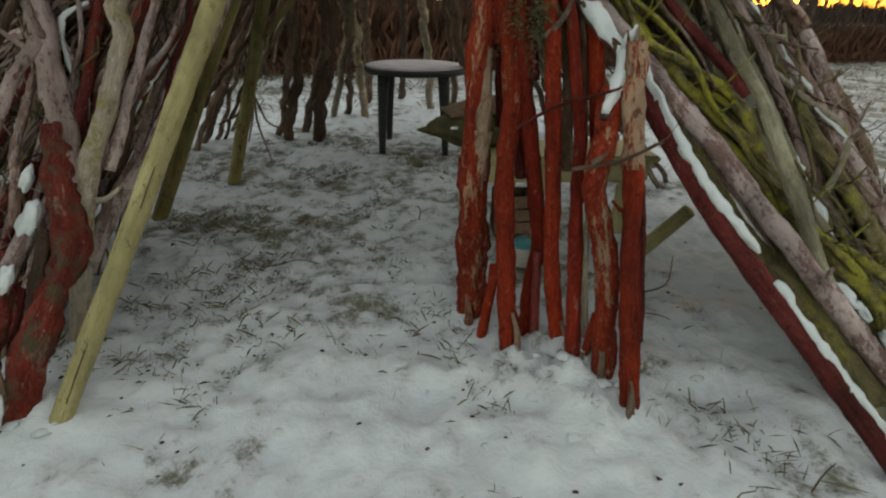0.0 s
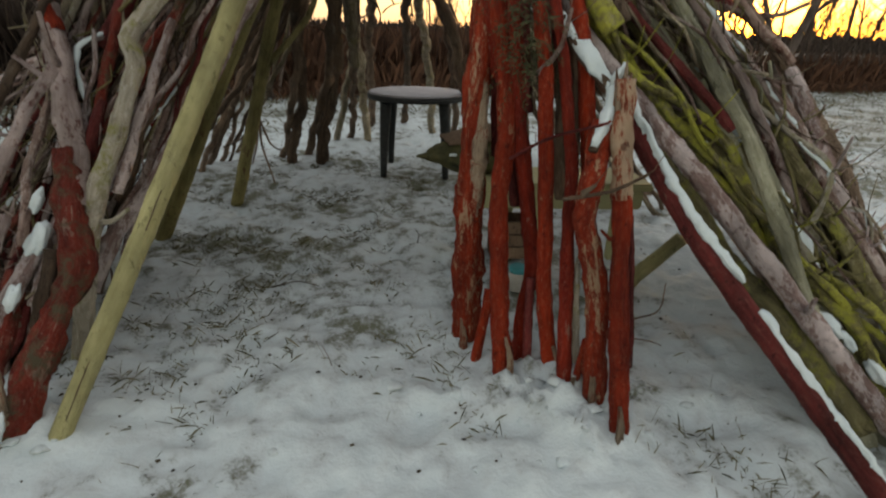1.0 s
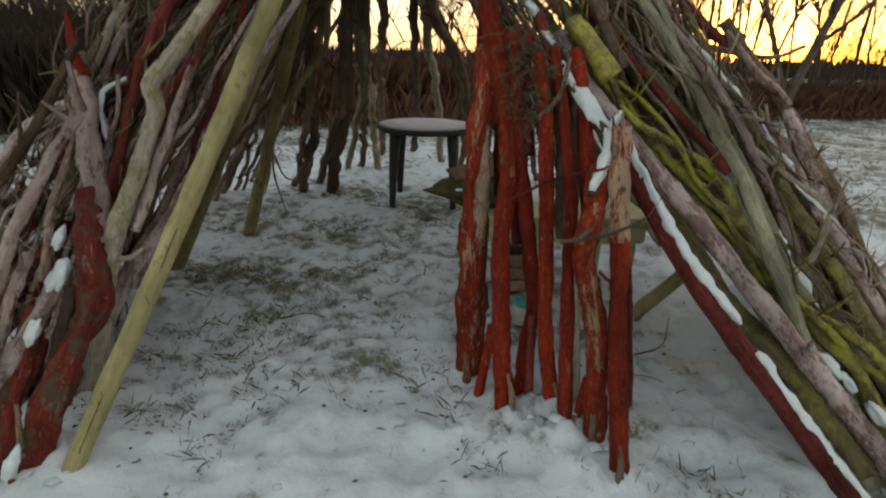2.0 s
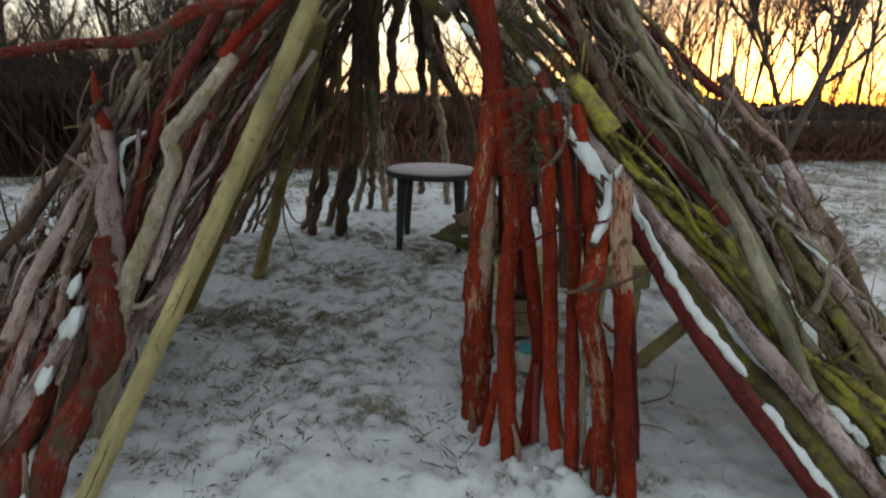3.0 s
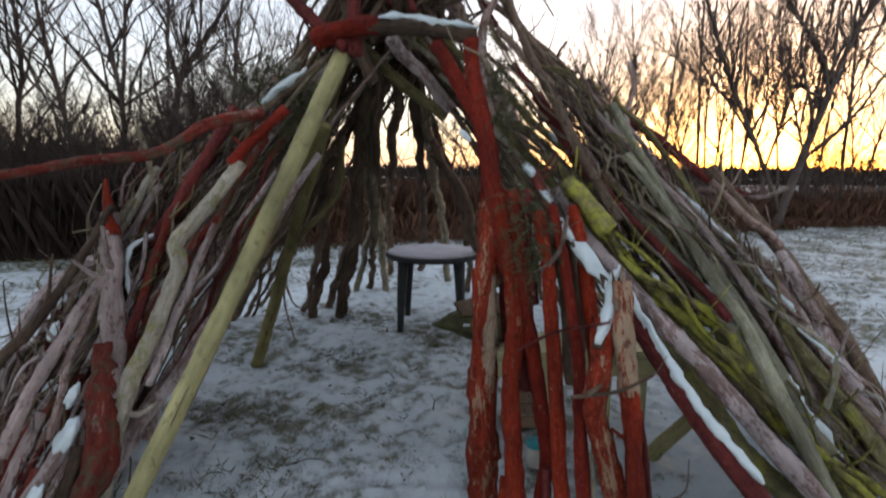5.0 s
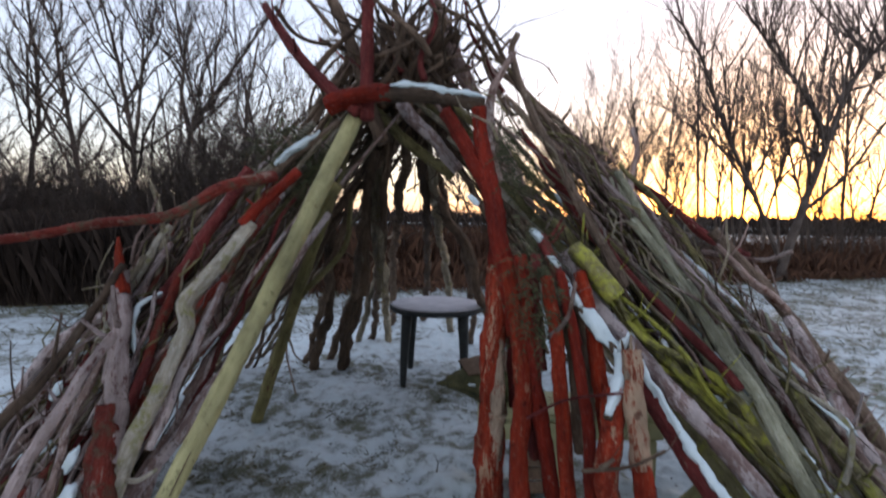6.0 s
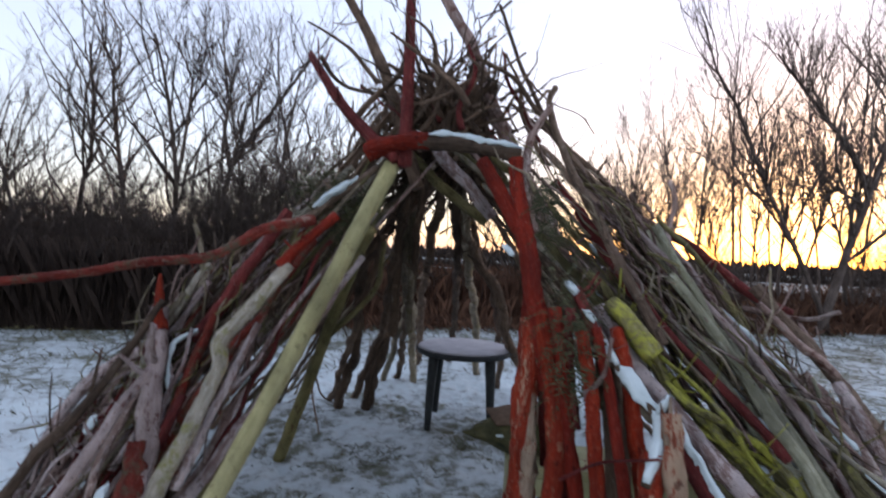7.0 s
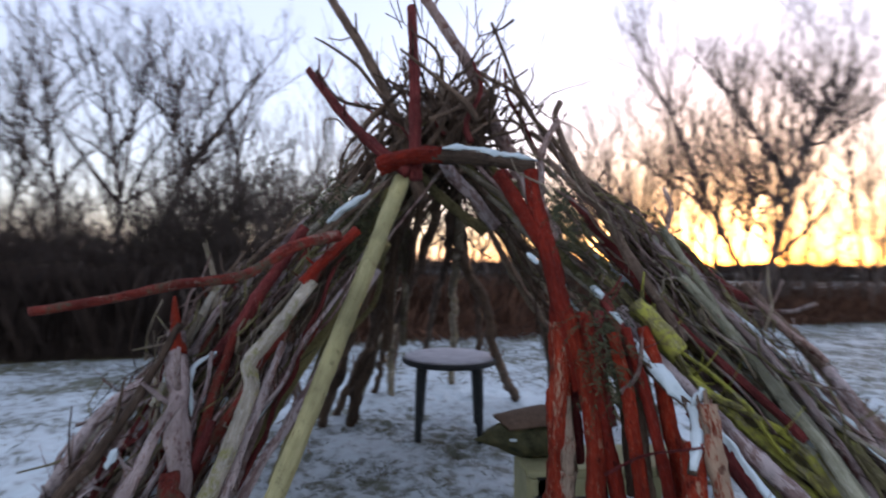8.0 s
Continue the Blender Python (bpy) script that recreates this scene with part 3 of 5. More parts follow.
# leaning front of the other side
r1 = [(1.3, 2.35, 1.06), (1.47, 2.08, 0.72), (1.66, 1.86, 0.44), (2.02, 1.55, -0.03)]
p = pole(r1[::-1], 0.034, 0.032, DARK_RED, "wine-red log with a ridge of snow", 0.004, 0.08)
snow_strip([(1.31, 2.33, 1.07), (1.47, 2.08, 0.74), (1.62, 1.9, 0.53)], 0.018, p, 0.024, 8.1)
snow_strip([(1.66, 1.85, 0.46), (1.84, 1.7, 0.22), (2.0, 1.57, 0.02)], 0.016, p, 0.022, 4.1)
pole([(2.25, 1.7, -0.03), (2.03, 1.85, 0.25), (1.78, 2.0, 0.55), (1.5, 2.25, 0.9), (1.32, 2.4, 1.11), (1.2, 2.52, 1.27), (1.13, 2.64, 1.42)], 0.036, 0.03, MAUVE, "rough pinkish log with scars", 0.008, 0.2, stubs=2)
for dx, dz, r in ((0.0, 0.0, 0.024), (0.05, 0.03, 0.017), (-0.03, 0.05, 0.012), (0.08, -0.02, 0.012)):
    pole([(2.42 + dx, 1.75, -0.03), (2.14 + dx, 1.95, 0.32 + dz), (1.89 + dx * 0.6, 2.12, 0.59 + dz), (1.66 + dx, 2.3, 0.87 + dz), (1.41 - dx * 0.5, 2.45, 1.12 + dz), (1.18, 2.6, 1.43)],
         r, r * 0.7, LICHEN, "branch thick with yellow lichen", 0.05, 0.34, stubs=9)
pole([(2.3, 1.86, 0.05), (2.0, 2.05, 0.42), (1.75, 2.24, 0.72), (1.45, 2.5, 1.02)], 0.016, 0.012, LICHEN, "thin yellow-lichened branch", 0.03, 0.2, stubs=8)
pole([(2.2, 1.95, 0.0), (1.91, 2.25, 0.72), (1.75, 2.45, 1.07), (1.63, 2.7, 1.37), (1.4, 2.9, 1.75)], 0.036, 0.03, GREEN_GREY, "pale grey-green pole", 0.004, 0.1)
p = pole([(2.35, 2.0, 0.0), (1.98, 2.25, 0.62), (1.66, 2.5, 1.07), (1.45, 2.65, 1.35)], 0.034, 0.028, GREEN_GREY, "pale grey pole under snow", 0.006, 0.12)
snow_strip([(2.1, 2.15, 0.42), (1.98, 2.23, 0.62), (1.8, 2.36, 0.9), (1.7, 2.46, 1.03)], 0.021, p, 0.02, 5.5)
pole([(1.4, 2.48, 1.0), (1.45, 2.42, 0.92), (1.6, 2.24, 0.7), (1.73, 2.08, 0.5), (1.86, 1.96, 0.36), (2.1, 1.78, 0.06)], 0.028, 0.034, MOSSY, "olive-yellow log beneath the pinkish one", 0.008, 0.22, 12)
pole([(1.62, 2.2, 0.6), (1.73, 2.12, 0.47), (1.87, 2.02, 0.35), (2.1, 1.82, 0.05)], 0.02, 0.024, GREEN_GREY, "pale grey pole beneath the logs", 0.006, 0.16)
p = pole([(1.66, 2.57, 1.06), (1.76, 2.45, 0.91), (1.88, 2.3, 0.72), (2.02, 2.14, 0.5)], 0.036, 0.038, PALE, "stout pale frosted pole with a cut end", 0.004, 0.14, 12)
pole([(1.98, 2.4, 0.74), (2.14, 2.25, 0.53), (2.19, 2.18, 0.44), (2.36, 1.98, 0.16)], 0.02, 0.022, PALE, "pale frosted stick", 0.006, 0.16)
pole([(2.24, 3.05, 1.1), (2.29, 3.0, 1.03), (2.42, 2.9, 0.89), (2.52, 2.78, 0.7), (2.61, 2.65, 0.53), (2.72, 2.45, 0.25)], 0.03, 0.034, PINK, "rough outer stick", 0.014, 0.26, 10, 3)
pole([(2.02, 2.7, 0.92), (2.1, 2.6, 0.78), (2.19, 2.5, 0.65), (2.29, 2.4, 0.47), (2.38, 2.22, 0.22)], 0.022, 0.026, PINK, "rough pinkish stick", 0.014, 0.28, 10, 3)
pole([(2.26, 2.76, 1.0), (2.32, 2.7, 0.84), (2.37, 2.6, 0.61), (2.5, 2.5, 0.38), (2.62, 2.35, 0.1)], 0.024, 0.028, SCARRED, "rough whitish stick", 0.014, 0.28, 10, 3)
pole([(1.62, 2.62, 1.14), (1.73, 2.52, 0.94), (1.85, 2.42, 0.78), (2.05, 2.25, 0.45)], 0.024, 0.028, DARK_RED, "dark maroon stick", 0.01, 0.22)
pole([(2.05, 3.14, 1.52), (2.2, 3.05, 1.32), (2.33, 2.9, 1.1), (2.45, 2.62, 0.75), (2.6, 2.4, 0.35)], 0.026, 0.034, WEATHERED, "rough brown outer pole beneath the mauve one", 0.014, 0.26, 10, 3)
pole([(1.82, 2.94, 1.36), (1.9, 2.88, 1.25), (2.05, 2.78, 1.05), (2.22, 2.58, 0.76), (2.4, 2.36, 0.45)], 0.02, 0.026, GREY, "grey stick", 0.014, 0.24, 10, 2)
pole([(1.56, 2.8, 1.3), (1.63, 2.73, 1.19), (1.74, 2.62, 0.99), (1.87, 2.47, 0.79), (2.1, 2.25, 0.45)], 0.024, 0.03, OLIVE, "olive stick", 0.012, 0.24, 10, 2)
pole([(1.72, 2.3, 0.95), (1.4, 2.6, 1.35), (1.18, 2.85, 1.72), (1.0, 3.0, 2.0)], 0.018, 0.015, DARK_RED, "dull red stem", 0.01, 0.16)
pole([(3.0, 2.8, 0.2), (2.65, 3.2, 0.93), (2.45, 3.4, 1.31)], 0.025, 0.015, PINK, "rough pinkish branch", 0.01, 0.15, stubs=4)
pole([(2.54, 3.6, 1.36), (2.28, 3.6, 1.47), (2.08, 3.6, 1.62), (1.87, 3.6, 1.76), (1.4, 3.6, 1.95)], 0.03, 0.026, DARK_RED, "arching dark red branch", 0.01, 0.12)
pole([(2.04, 3.2, 1.41), (2.36, 3.2, 1.36), (2.46, 3.1, 1.42)], 0.016, 0.01, PINK, "thin sideways twig", 0.01)
# stouter poles lying over the outer face of that side
pole([(2.16, 1.8, -0.02), (1.89, 1.98, 0.49), (1.78, 2.16, 0.81), (1.75, 2.29, 0.97), (1.68, 2.36, 1.09), (1.64, 2.43, 1.20), (1.59, 2.52, 1.31), (1.44, 2.67, 1.57)], 0.028, 0.02, GREEN_GREY, "long pale grey-green pole", 0.008, 0.16, 12, 1)
pole([(2.24, 1.8, -0.02), (2.0, 2.05, 0.42), (1.8, 2.23, 0.77), (1.73, 2.3, 0.9), (1.68, 2.37, 0.99), (1.63, 2.44, 1.1)], 0.027, 0.024, GREEN_GREY, "stout frosted pole with a broken end", 0.008, 0.2, 12)
pole([(2.68, 2.08, -0.02), (2.36, 2.18, 0.43), (2.25, 2.37, 0.70), (2.22, 2.52, 0.90), (2.19, 2.61, 1.02), (2.18, 2.72, 1.14)], 0.038, 0.026, MAUVE, "thick mauve-pink outer pole", 0.012, 0.26, 12, 3)
pole([(2.20, 2.75, 1.16), (2.14, 2.79, 1.24), (2.06, 2.80, 1.30), (1.93, 2.88, 1.46)], 0.02, 0.014, PINK, "bent pinkish branch end", 0.01, 0.2, 9, 2)
pole([(2.38, 1.92, 0.19), (2.19, 2.16, 0.54), (2.09, 2.29, 0.74), (2.00, 2.36, 0.87), (1.98, 2.43, 0.96)], 0.03, 0.024, MOSSY, "olive mossy log", 0.012, 0.24, 12, 1)
pole([(2.33, 2.09, 0.43), (2.17, 2.35, 0.75), (2.12, 2.43, 0.88), (2.10, 2.50, 0.96), (2.00, 2.58, 1.10)], 0.022, 0.017, PINK, "frosted pinkish pole", 0.012, 0.24, 10, 2)
pole([(2.06, 2.58, 1.10), (1.99, 2.43, 1.00), (1.90, 2.32, 0.93)], 0.005, 0.004, OLIVE, "thin hanging twig", 0.012, 0.2, 6, 2)
# lintel and crown
pole([(0.05, 3.09, 2.11), (0.2, 3.04, 2.16), (0.37, 2.98, 2.16)], 0.045, 0.04, SHADED_CRIMSON, "red lintel log", 0.008, 0.24)
p = pole([(0.33, 3.0, 2.15), (0.55, 2.92, 2.13), (0.8, 2.83, 2.08)], 0.036, 0.03, BROWN, "brown lintel log under snow", 0.008, 0.22)
snow_strip([(0.35, 2.98, 2.178), (0.46, 2.94, 2.172), (0.58, 2.9, 2.15), (0.7, 2.855, 2.125), (0.81, 2.82, 2.095)], 0.016, p, 0.012, 6.6)
pole([(0.24, 3.1, 2.05), (0.23, 3.2, 2.6), (0.21, 3.3, 3.06)], 0.036, 0.026, DARK_RED, "upright dark red stem", 0.004, 0.1)
pole([(0.29, 3.42, 1.98), (0.12, 3.5, 2.48), (-0.02, 3.6, 2.82), (-0.32, 3.8, 3.36), (-0.4, 3.85, 3.5)], 0.04, 0.026, BROWN, "long dark pole crossing the crown", 0.006, 0.1, stubs=2)
pole([(1.1, 3.2, 1.6), (0.72, 3.4, 2.41), (0.54, 3.6, 2.92), (0.31, 3.8, 3.37), (0.2, 3.85, 3.6)], 0.045, 0.03, PINK, "long pale grey pole crossing the crown", 0.008, 0.12, stubs=3)
pole([(1.6, 2.9, 1.4), (1.14, 3.3, 2.13), (0.93, 3.5, 2.58), (0.8, 3.55, 2.9), (0.72, 3.6, 3.14)], 0.02, 0.01, BROWN, "dark forked branch at the crown", 0.008, 0.12, stubs=4)
pole([(0.2, 3.08, 2.08), (-0.05, 3.2, 2.3), (-0.25, 3.35, 2.55), (-0.39, 3.5, 2.75)], 0.034, 0.022, DARK_RED, "dark branch end at the crown", 0.006, 0.14, stubs=4)
pole([(1.35, 2.5, 1.3), (1.05, 2.85, 2.0), (0.95, 2.97, 2.33), (0.98, 3.0, 2.45)], 0.024, 0.016, WEATHERED, "forked grey-brown pole end", 0.006, 0.14, stubs=2)
pole([(0.86, 2.72, 1.72), (0.82, 2.79, 1.88), (0.82, 2.83, 2.0), (0.85, 2.88, 2.16), (0.9, 2.92, 2.26), (0.95, 2.95, 2.34)], 0.024, 0.014, PINK, "pale pinkish stem beside the lintel", 0.012, 0.26, 10, 2)
pole([(0.82, 2.82, 1.98), (0.77, 2.86, 2.07), (0.75, 2.9, 2.18)], 0.016, 0.01, PINK, "short pale fork of the stem", 0.008, 0.2, 8, 1)
# props at the back
for feet, r, mt, lab in (
        ([(-0.72, 5.92, -0.03), (-0.53, 5.41, 0.42), (-0.36, 4.91, 0.76), (-0.18, 4.3, 1.1), (0.05, 3.9, 1.7)], 0.034, BROWN, "dark crooked back prop"),
        ([(-0.59, 5.64, -0.03), (-0.5, 5.46, 0.3), (-0.38, 5.23, 0.61), (-0.31, 4.97, 0.95), (-0.25, 4.7, 1.25), (-0.18, 4.3, 1.62), (-0.02, 3.8, 2.1)], 0.05, BROWN, "stout dark back prop"),
        ([(-0.49, 6.06, -0.03), (-0.39, 5.8, 0.28), (-0.28, 5.57, 0.5), (-0.08, 5.05, 0.95), (0.06, 4.3, 1.43), (0.2, 3.8, 2.0)], 0.042, BROWN, "dark back prop"),
        ([(-0.32, 5.75, -0.03), (-0.25, 5.59, 0.33), (-0.18, 5.49, 0.52), (-0.07, 5.23, 0.98), (0.04, 4.76, 1.65), (0.12, 4.3, 2.14)], 0.06, BROWN, "thick dark back prop"),
        ([(-0.32, 6.88, -0.03), (-0.13, 6.3, 0.51), (0.0, 5.8, 0.88), (0.07, 5.2, 1.24), (0.15, 4.3, 1.62), (0.26, 3.7, 2.2)], 0.036, GREY, "grey curved back prop"),
        ([(-0.17, 6.99, -0.03), (-0.05, 6.6, 0.3), (-0.03, 6.27, 0.52), (0.07, 5.48, 0.97), (0.22, 4.3, 1.43), (0.31, 3.75, 2.1)], 0.036, BROWN, "wavy dark back prop"),
        ([(0.06, 6.98, -0.03), (0.07, 6.24, 0.84), (0.1, 5.41, 1.54), (0.18, 4.3, 2.1)], 0.046, GREY, "straight grey back prop"),
        ([(0.06, 8.0, -0.03), (0.11, 7.13, 0.61), (0.18, 6.08, 1.16), (0.35, 4.3, 1.7), (0.42, 3.75, 2.2)], 0.046, BROWN, "dark back prop"),
        ([(0.5, 8.25, -0.03), (0.55, 7.08, 0.77), (0.54, 6.3, 1.15), (0.53, 4.3, 1.74), (0.5, 3.7, 2.2)], 0.042, BROWN, "dark back prop"),
        ([(0.88, 7.49, -0.03), (0.83, 6.72, 0.6), (0.68, 5.39, 1.35), (0.6, 4.3, 1.71), (0.53, 3.75, 2.15)], 0.044, GREY, "grey slanting back prop"),
        ([(1.62, 6.7, -0.03), (1.3, 5.9, 0.4), (1.085, 5.3, 0.76), (0.91, 4.86, 1.27), (0.67, 4.44, 1.64), (0.5, 4.0, 1.94)], 0.05, BROWN, "thick dark forked back prop"),
        ([(1.12, 6.8, -0.03), (1.06, 6.1, 0.6), (0.9, 5.3, 1.2), (0.6, 4.2, 1.9)], 0.035, BROWN, "dark back prop")):
    pole(feet, r, r * 0.72, mt, lab, 0.035, 0.2, 8, 3)
pole([(0.2, 4.4, 1.0), (0.205, 4.2, 1.55), (0.216, 3.9, 2.1)], 0.028, 0.024, GREY, "grey inner prop", 0.012, 0.16)
pole([(0.06, 4.5, 0.95), (0.12, 4.157, 1.72), (0.17, 3.9, 2.14)], 0.036, 0.03, BROWN, "dark inner prop", 0.012, 0.16, stubs=2)
pole([(0.2, 3.45, 2.19), (0.296, 3.5, 2.116), (0.476, 3.607, 1.974), (0.7, 3.7, 1.82)], 0.03, 0.034, OLIVE, "olive-green log under the crown", 0.01, 0.16)
pole([(0.4, 3.25, 2.17), (0.463, 3.3, 2.1), (0.578, 3.343, 2.0), (0.72, 3.4, 1.83)], 0.034, 0.036, MAUVE, "purplish log under the crown", 0.008, 0.16)
for i in range(46):
    a = Vector((random.uniform(-1.0, -0.35), random.uniform(3.4, 4.4), random.uniform(0.9, 1.5)))
    top = APEX + Vector((random.gauss(-0.12, 0.13), random.gauss(0.05, 0.15), random.uniform(-0.25, 0.3)))
    kinks = [a.lerp(top, q) + Vector((random.gauss(0, 0.04), random.gauss(0, 0.04), random.gauss(0, 0.03))) for q in (0.25, 0.5, 0.75)]
    r = random.choice((0.007, 0.01, 0.014, 0.018))
    pole([a] + kinks + [top], r, r * 0.6, random.choice((BROWN, BROWN, WEATHERED)), "", 0.03, 0.25, 6, random.choice((2, 3, 4)), "stick")
for i in range(20):
    a = Vector((random.uniform(0.3, 0.72), random.uniform(3.6, 3.9), random.uniform(2.1, 2.3)))
    tip = a + Vector((random.gauss(0.02, 0.13), random.uniform(0.1, 0.45), -random.uniform(0.12, 0.36)))
    pole([a, a.lerp(tip, 0.5) + Vector((random.gauss(0, 0.04), 0, random.gauss(0, 0.03))), tip], random.choice((0.007, 0.01, 0.014)), 0.006, random.choice((BROWN, BROWN, WEATHERED)), "", 0.03, 0.2, 6, random.choice((1, 2, 3)), "branch")
pole([(1.63, 3.1, 1.42), (1.61, 3.1, 1.6), (1.6, 3.1, 1.78), (1.62, 3.1, 1.93), (1.6, 3.12, 2.04)], 0.018, 0.012, PINK, "upright grey stub of a branch", 0.012, 0.25, 8, 2)
pole([(1.55, 3.1, 1.72), (1.47, 3.12, 1.84), (1.4, 3.13, 1.96)], 0.014, 0.012, WEATHERED, "short slanting stub of a branch", 0.008, 0.2, 8, 1)
# arching dark branches down the slope beside the crown
for pts, r in (([(1.45, 3.2, 1.78), (1.24, 3.2, 1.99), (1.08, 3.2, 2.2), (0.91, 3.2, 2.4), (0.78, 3.2, 2.55), (0.58, 3.2, 2.68)], 0.018),
               ([(1.6, 3.4, 1.76), (1.32, 3.4, 2.08), (1.14, 3.4, 2.23), (1.0, 3.4, 2.34), (0.8, 3.45, 2.5)], 0.016),
               ([(1.75, 3.5, 1.66), (1.5, 3.5, 1.94), (1.25, 3.5, 2.2), (0.95, 3.5, 2.44)], 0.014),
               ([(1.0, 3.2, 2.1), (0.85, 3.3, 2.39), (0.83, 3.3, 2.55), (0.75, 3.3, 2.73)], 0.013),
               ([(1.36, 3.2, 1.99), (1.25, 3.2, 2.06), (1.27, 3.2, 2.11), (1.3, 3.2, 2.15)], 0.012),
               ([(0.75, 3.4, 2.62), (0.88, 3.4, 2.64), (0.94, 3.4, 2.57), (1.04, 3.4, 2.5), (1.19, 3.4, 2.44), (1.28, 3.4, 2.33)], 0.006),
               ([(-0.37, 3.6, 2.78), (-0.21, 3.6, 2.61), (0.06, 3.6, 2.55)], 0.014)):
    pole(pts, r, r * 0.6, BROWN, "dark bent branch beside the crown", 0.02, 0.2, 7, 4, "branch")

# the many lesser sticks of the walls


def foot(deg):
    """The shelter's outline on the ground; 0 degrees faces the way in, growing towards the side of the red posts."""
    a = radians(deg)
    dx, dy = math.sin(a), -math.cos(a)
    rx, ry = 2.15, (2.45 if dy < 0 else 2.9)
    return Vector((0.5 + rx * dx, 4.25 + ry * dy, 0))


def along(pts, s):
    """The place at share s of the way along the points."""
    s = min(max(s, 0.0), 0.9999) * (len(pts) - 1)
    return Vector(pts[int(s)]).lerp(Vector(pts[int(s) + 1]), s - int(s))


def lean(a, top, r, mat, snowy=0.0, bend=0.055, name="stick"):
    mid = a.lerp(top, 0.5) + Vector((random.gauss(0, bend), random.gauss(0, bend), random.gauss(0, bend)))
    q = pole([a, mid, top], r, r * random.uniform(0.5, 0.8), mat, "", random.uniform(0.012, 0.05), 0.26, 8, random.choice((0, 1, 1, 2, 3)), name)
    if random.random() < snowy:
        k = random.uniform(0.1, 0.5)
        snow_strip([a.lerp(mid, k * 2) if k < 0.5 else mid, mid, mid.lerp(top, random.uniform(0.1, 0.5))], r * 0.55, q, r * 0.7, random.random() * 20)
    return q


LEFT_FOOT = [(-0.85, 2.25, -0.03), (-1.15, 2.3, -0.03), (-1.45, 2.5, -0.03), (-1.75, 3.0, -0.03), (-1.8, 3.8, -0.03)]
LEFT_TOP = [(-0.32, 3.22, 1.55), (-0.5, 3.05, 1.4), (-0.8, 3.0, 1.28), (-0.68, 3.15, 1.4), (-0.12, 3.5, 2.02)]
RIGHT_FOOT = [(2.3, 1.95, -0.03), (2.6, 2.05, -0.03), (2.85, 2.3, -0.03), (3.1, 2.9, -0.03), (3.1, 3.8, -0.03)]
RIGHT_TOP = [(1.25, 2.85, 1.5), (1.35, 2.95, 1.72), (1.5, 3.0, 1.66), (1.9, 3.3, 1.38), (1.42, 3.6, 1.85)]
SIDES = ((LEFT_FOOT, LEFT_TOP, 100, (PINK, WEATHERED, MAUVE, PINK, GREY, SCARRED, MAUVE, RUSTY, DARK_RED, PALE, OLIVE), 0.25), (RIGHT_FOOT, RIGHT_TOP, 44, (GREY, PINK, GREY, PINK, GREEN_GREY, OLIVE, PINK, PALE, OLIVE, SCARRED), 0.26))
for feet, tops, count, mats, snowy in SIDES:
    for i in range(count):
        s = (i + random.random()) / count
        a = along(feet, s) + Vector((random.gauss(0, 0.07), random.gauss(0, 0.05), 0))
        top = along(tops, s + random.gauss(0, 0.1)) + Vector((random.gauss(0, 0.07), random.gauss(0, 0.06), random.gauss(0, 0.08)))
        if i % 5 == 0:
            top = a.lerp(APEX, random.uniform(0.75, 1.0)) + Vector((random.gauss(0, 0.1), random.gauss(-0.1, 0.08), random.gauss(0, 0.06)))
        if feet is LEFT_FOOT and s < 0.28:
            top = a.lerp(top, random.uniform(0.55, 0.85))
        if i % 4 == 1:
            a = a.lerp(top, random.uniform(0.1, 0.35))
        lean(a, top, random.choice((0.009, 0.012, 0.015, 0.018, 0.022, 0.028)), random.choice(mats if s < 0.7 else mats + (BROWN, BROWN, BROWN)), snowy)
for lo, hi, count, mats in ((-130, -88, 20, (BROWN, GREY, BROWN, WEATHERED)), (86, 135, 15, (BROWN, GREY, BROWN, WEATHERED))):
    for i in range(count):
        deg = lo + (hi - lo) * (i + random.random()) / count
        a = foot(deg) + Vector((random.gauss(0, 0.08), random.gauss(0, 0.08), -0.03))
        top = a.lerp(APEX, random.uniform(0.9, 1.08)) + Vector((random.gauss(0, 0.12), random.gauss(0, 0.1), random.gauss(0, 0.05)))
        lean(a, top, random.choice((0.014, 0.02, 0.026, 0.032)), random.choice(mats), 0.05, 0.07)

# finer crooked sticks over the coarse ones
for i in range(150):
    feet, tops, _, mats, snowy = SIDES[0 if i % 5 < 3 else 1]
    s = random.random()
    a = along(feet, s) + Vector((random.gauss(0, 0.06), random.gauss(-0.03, 0.04), 0))
    top = along(tops, s + random.gauss(0, 0.12)) + Vector((random.gauss(0, 0.08), random.gauss(-0.03, 0.05), random.gauss(0, 0.08)))
    k0 = random.choice((0.0, 0.0, random.uniform(0.1, 0.5)))
    k1 = random.uniform(k0 + 0.3, 1.0)
    a, top = a.lerp(top, k0), a.lerp(top, k1)
    kinks = [a.lerp(top, q) + Vector((random.gauss(0, 0.03), random.gauss(-0.01, 0.03), random.gauss(0, 0.03))) for q in (0.2, 0.4, 0.6, 0.8)]
    r = random.choice((0.007, 0.01, 0.013, 0.017, 0.021))
    q = pole([a] + kinks + [top], r, r * 0.6, random.choice(mats + ((MAUVE, BROWN, SCARRED) if feet is LEFT_FOOT else (OLIVE, PINK, WEATHERED))), "", 0.02, 0.3, 6, random.choice((1, 2, 3, 4)), "stick")
    if random.random() < snowy * 0.6:
        snow_strip([kinks[1], kinks[2], kinks[3]], r * 0.7, q, r * 0.8, random.random() * 20)

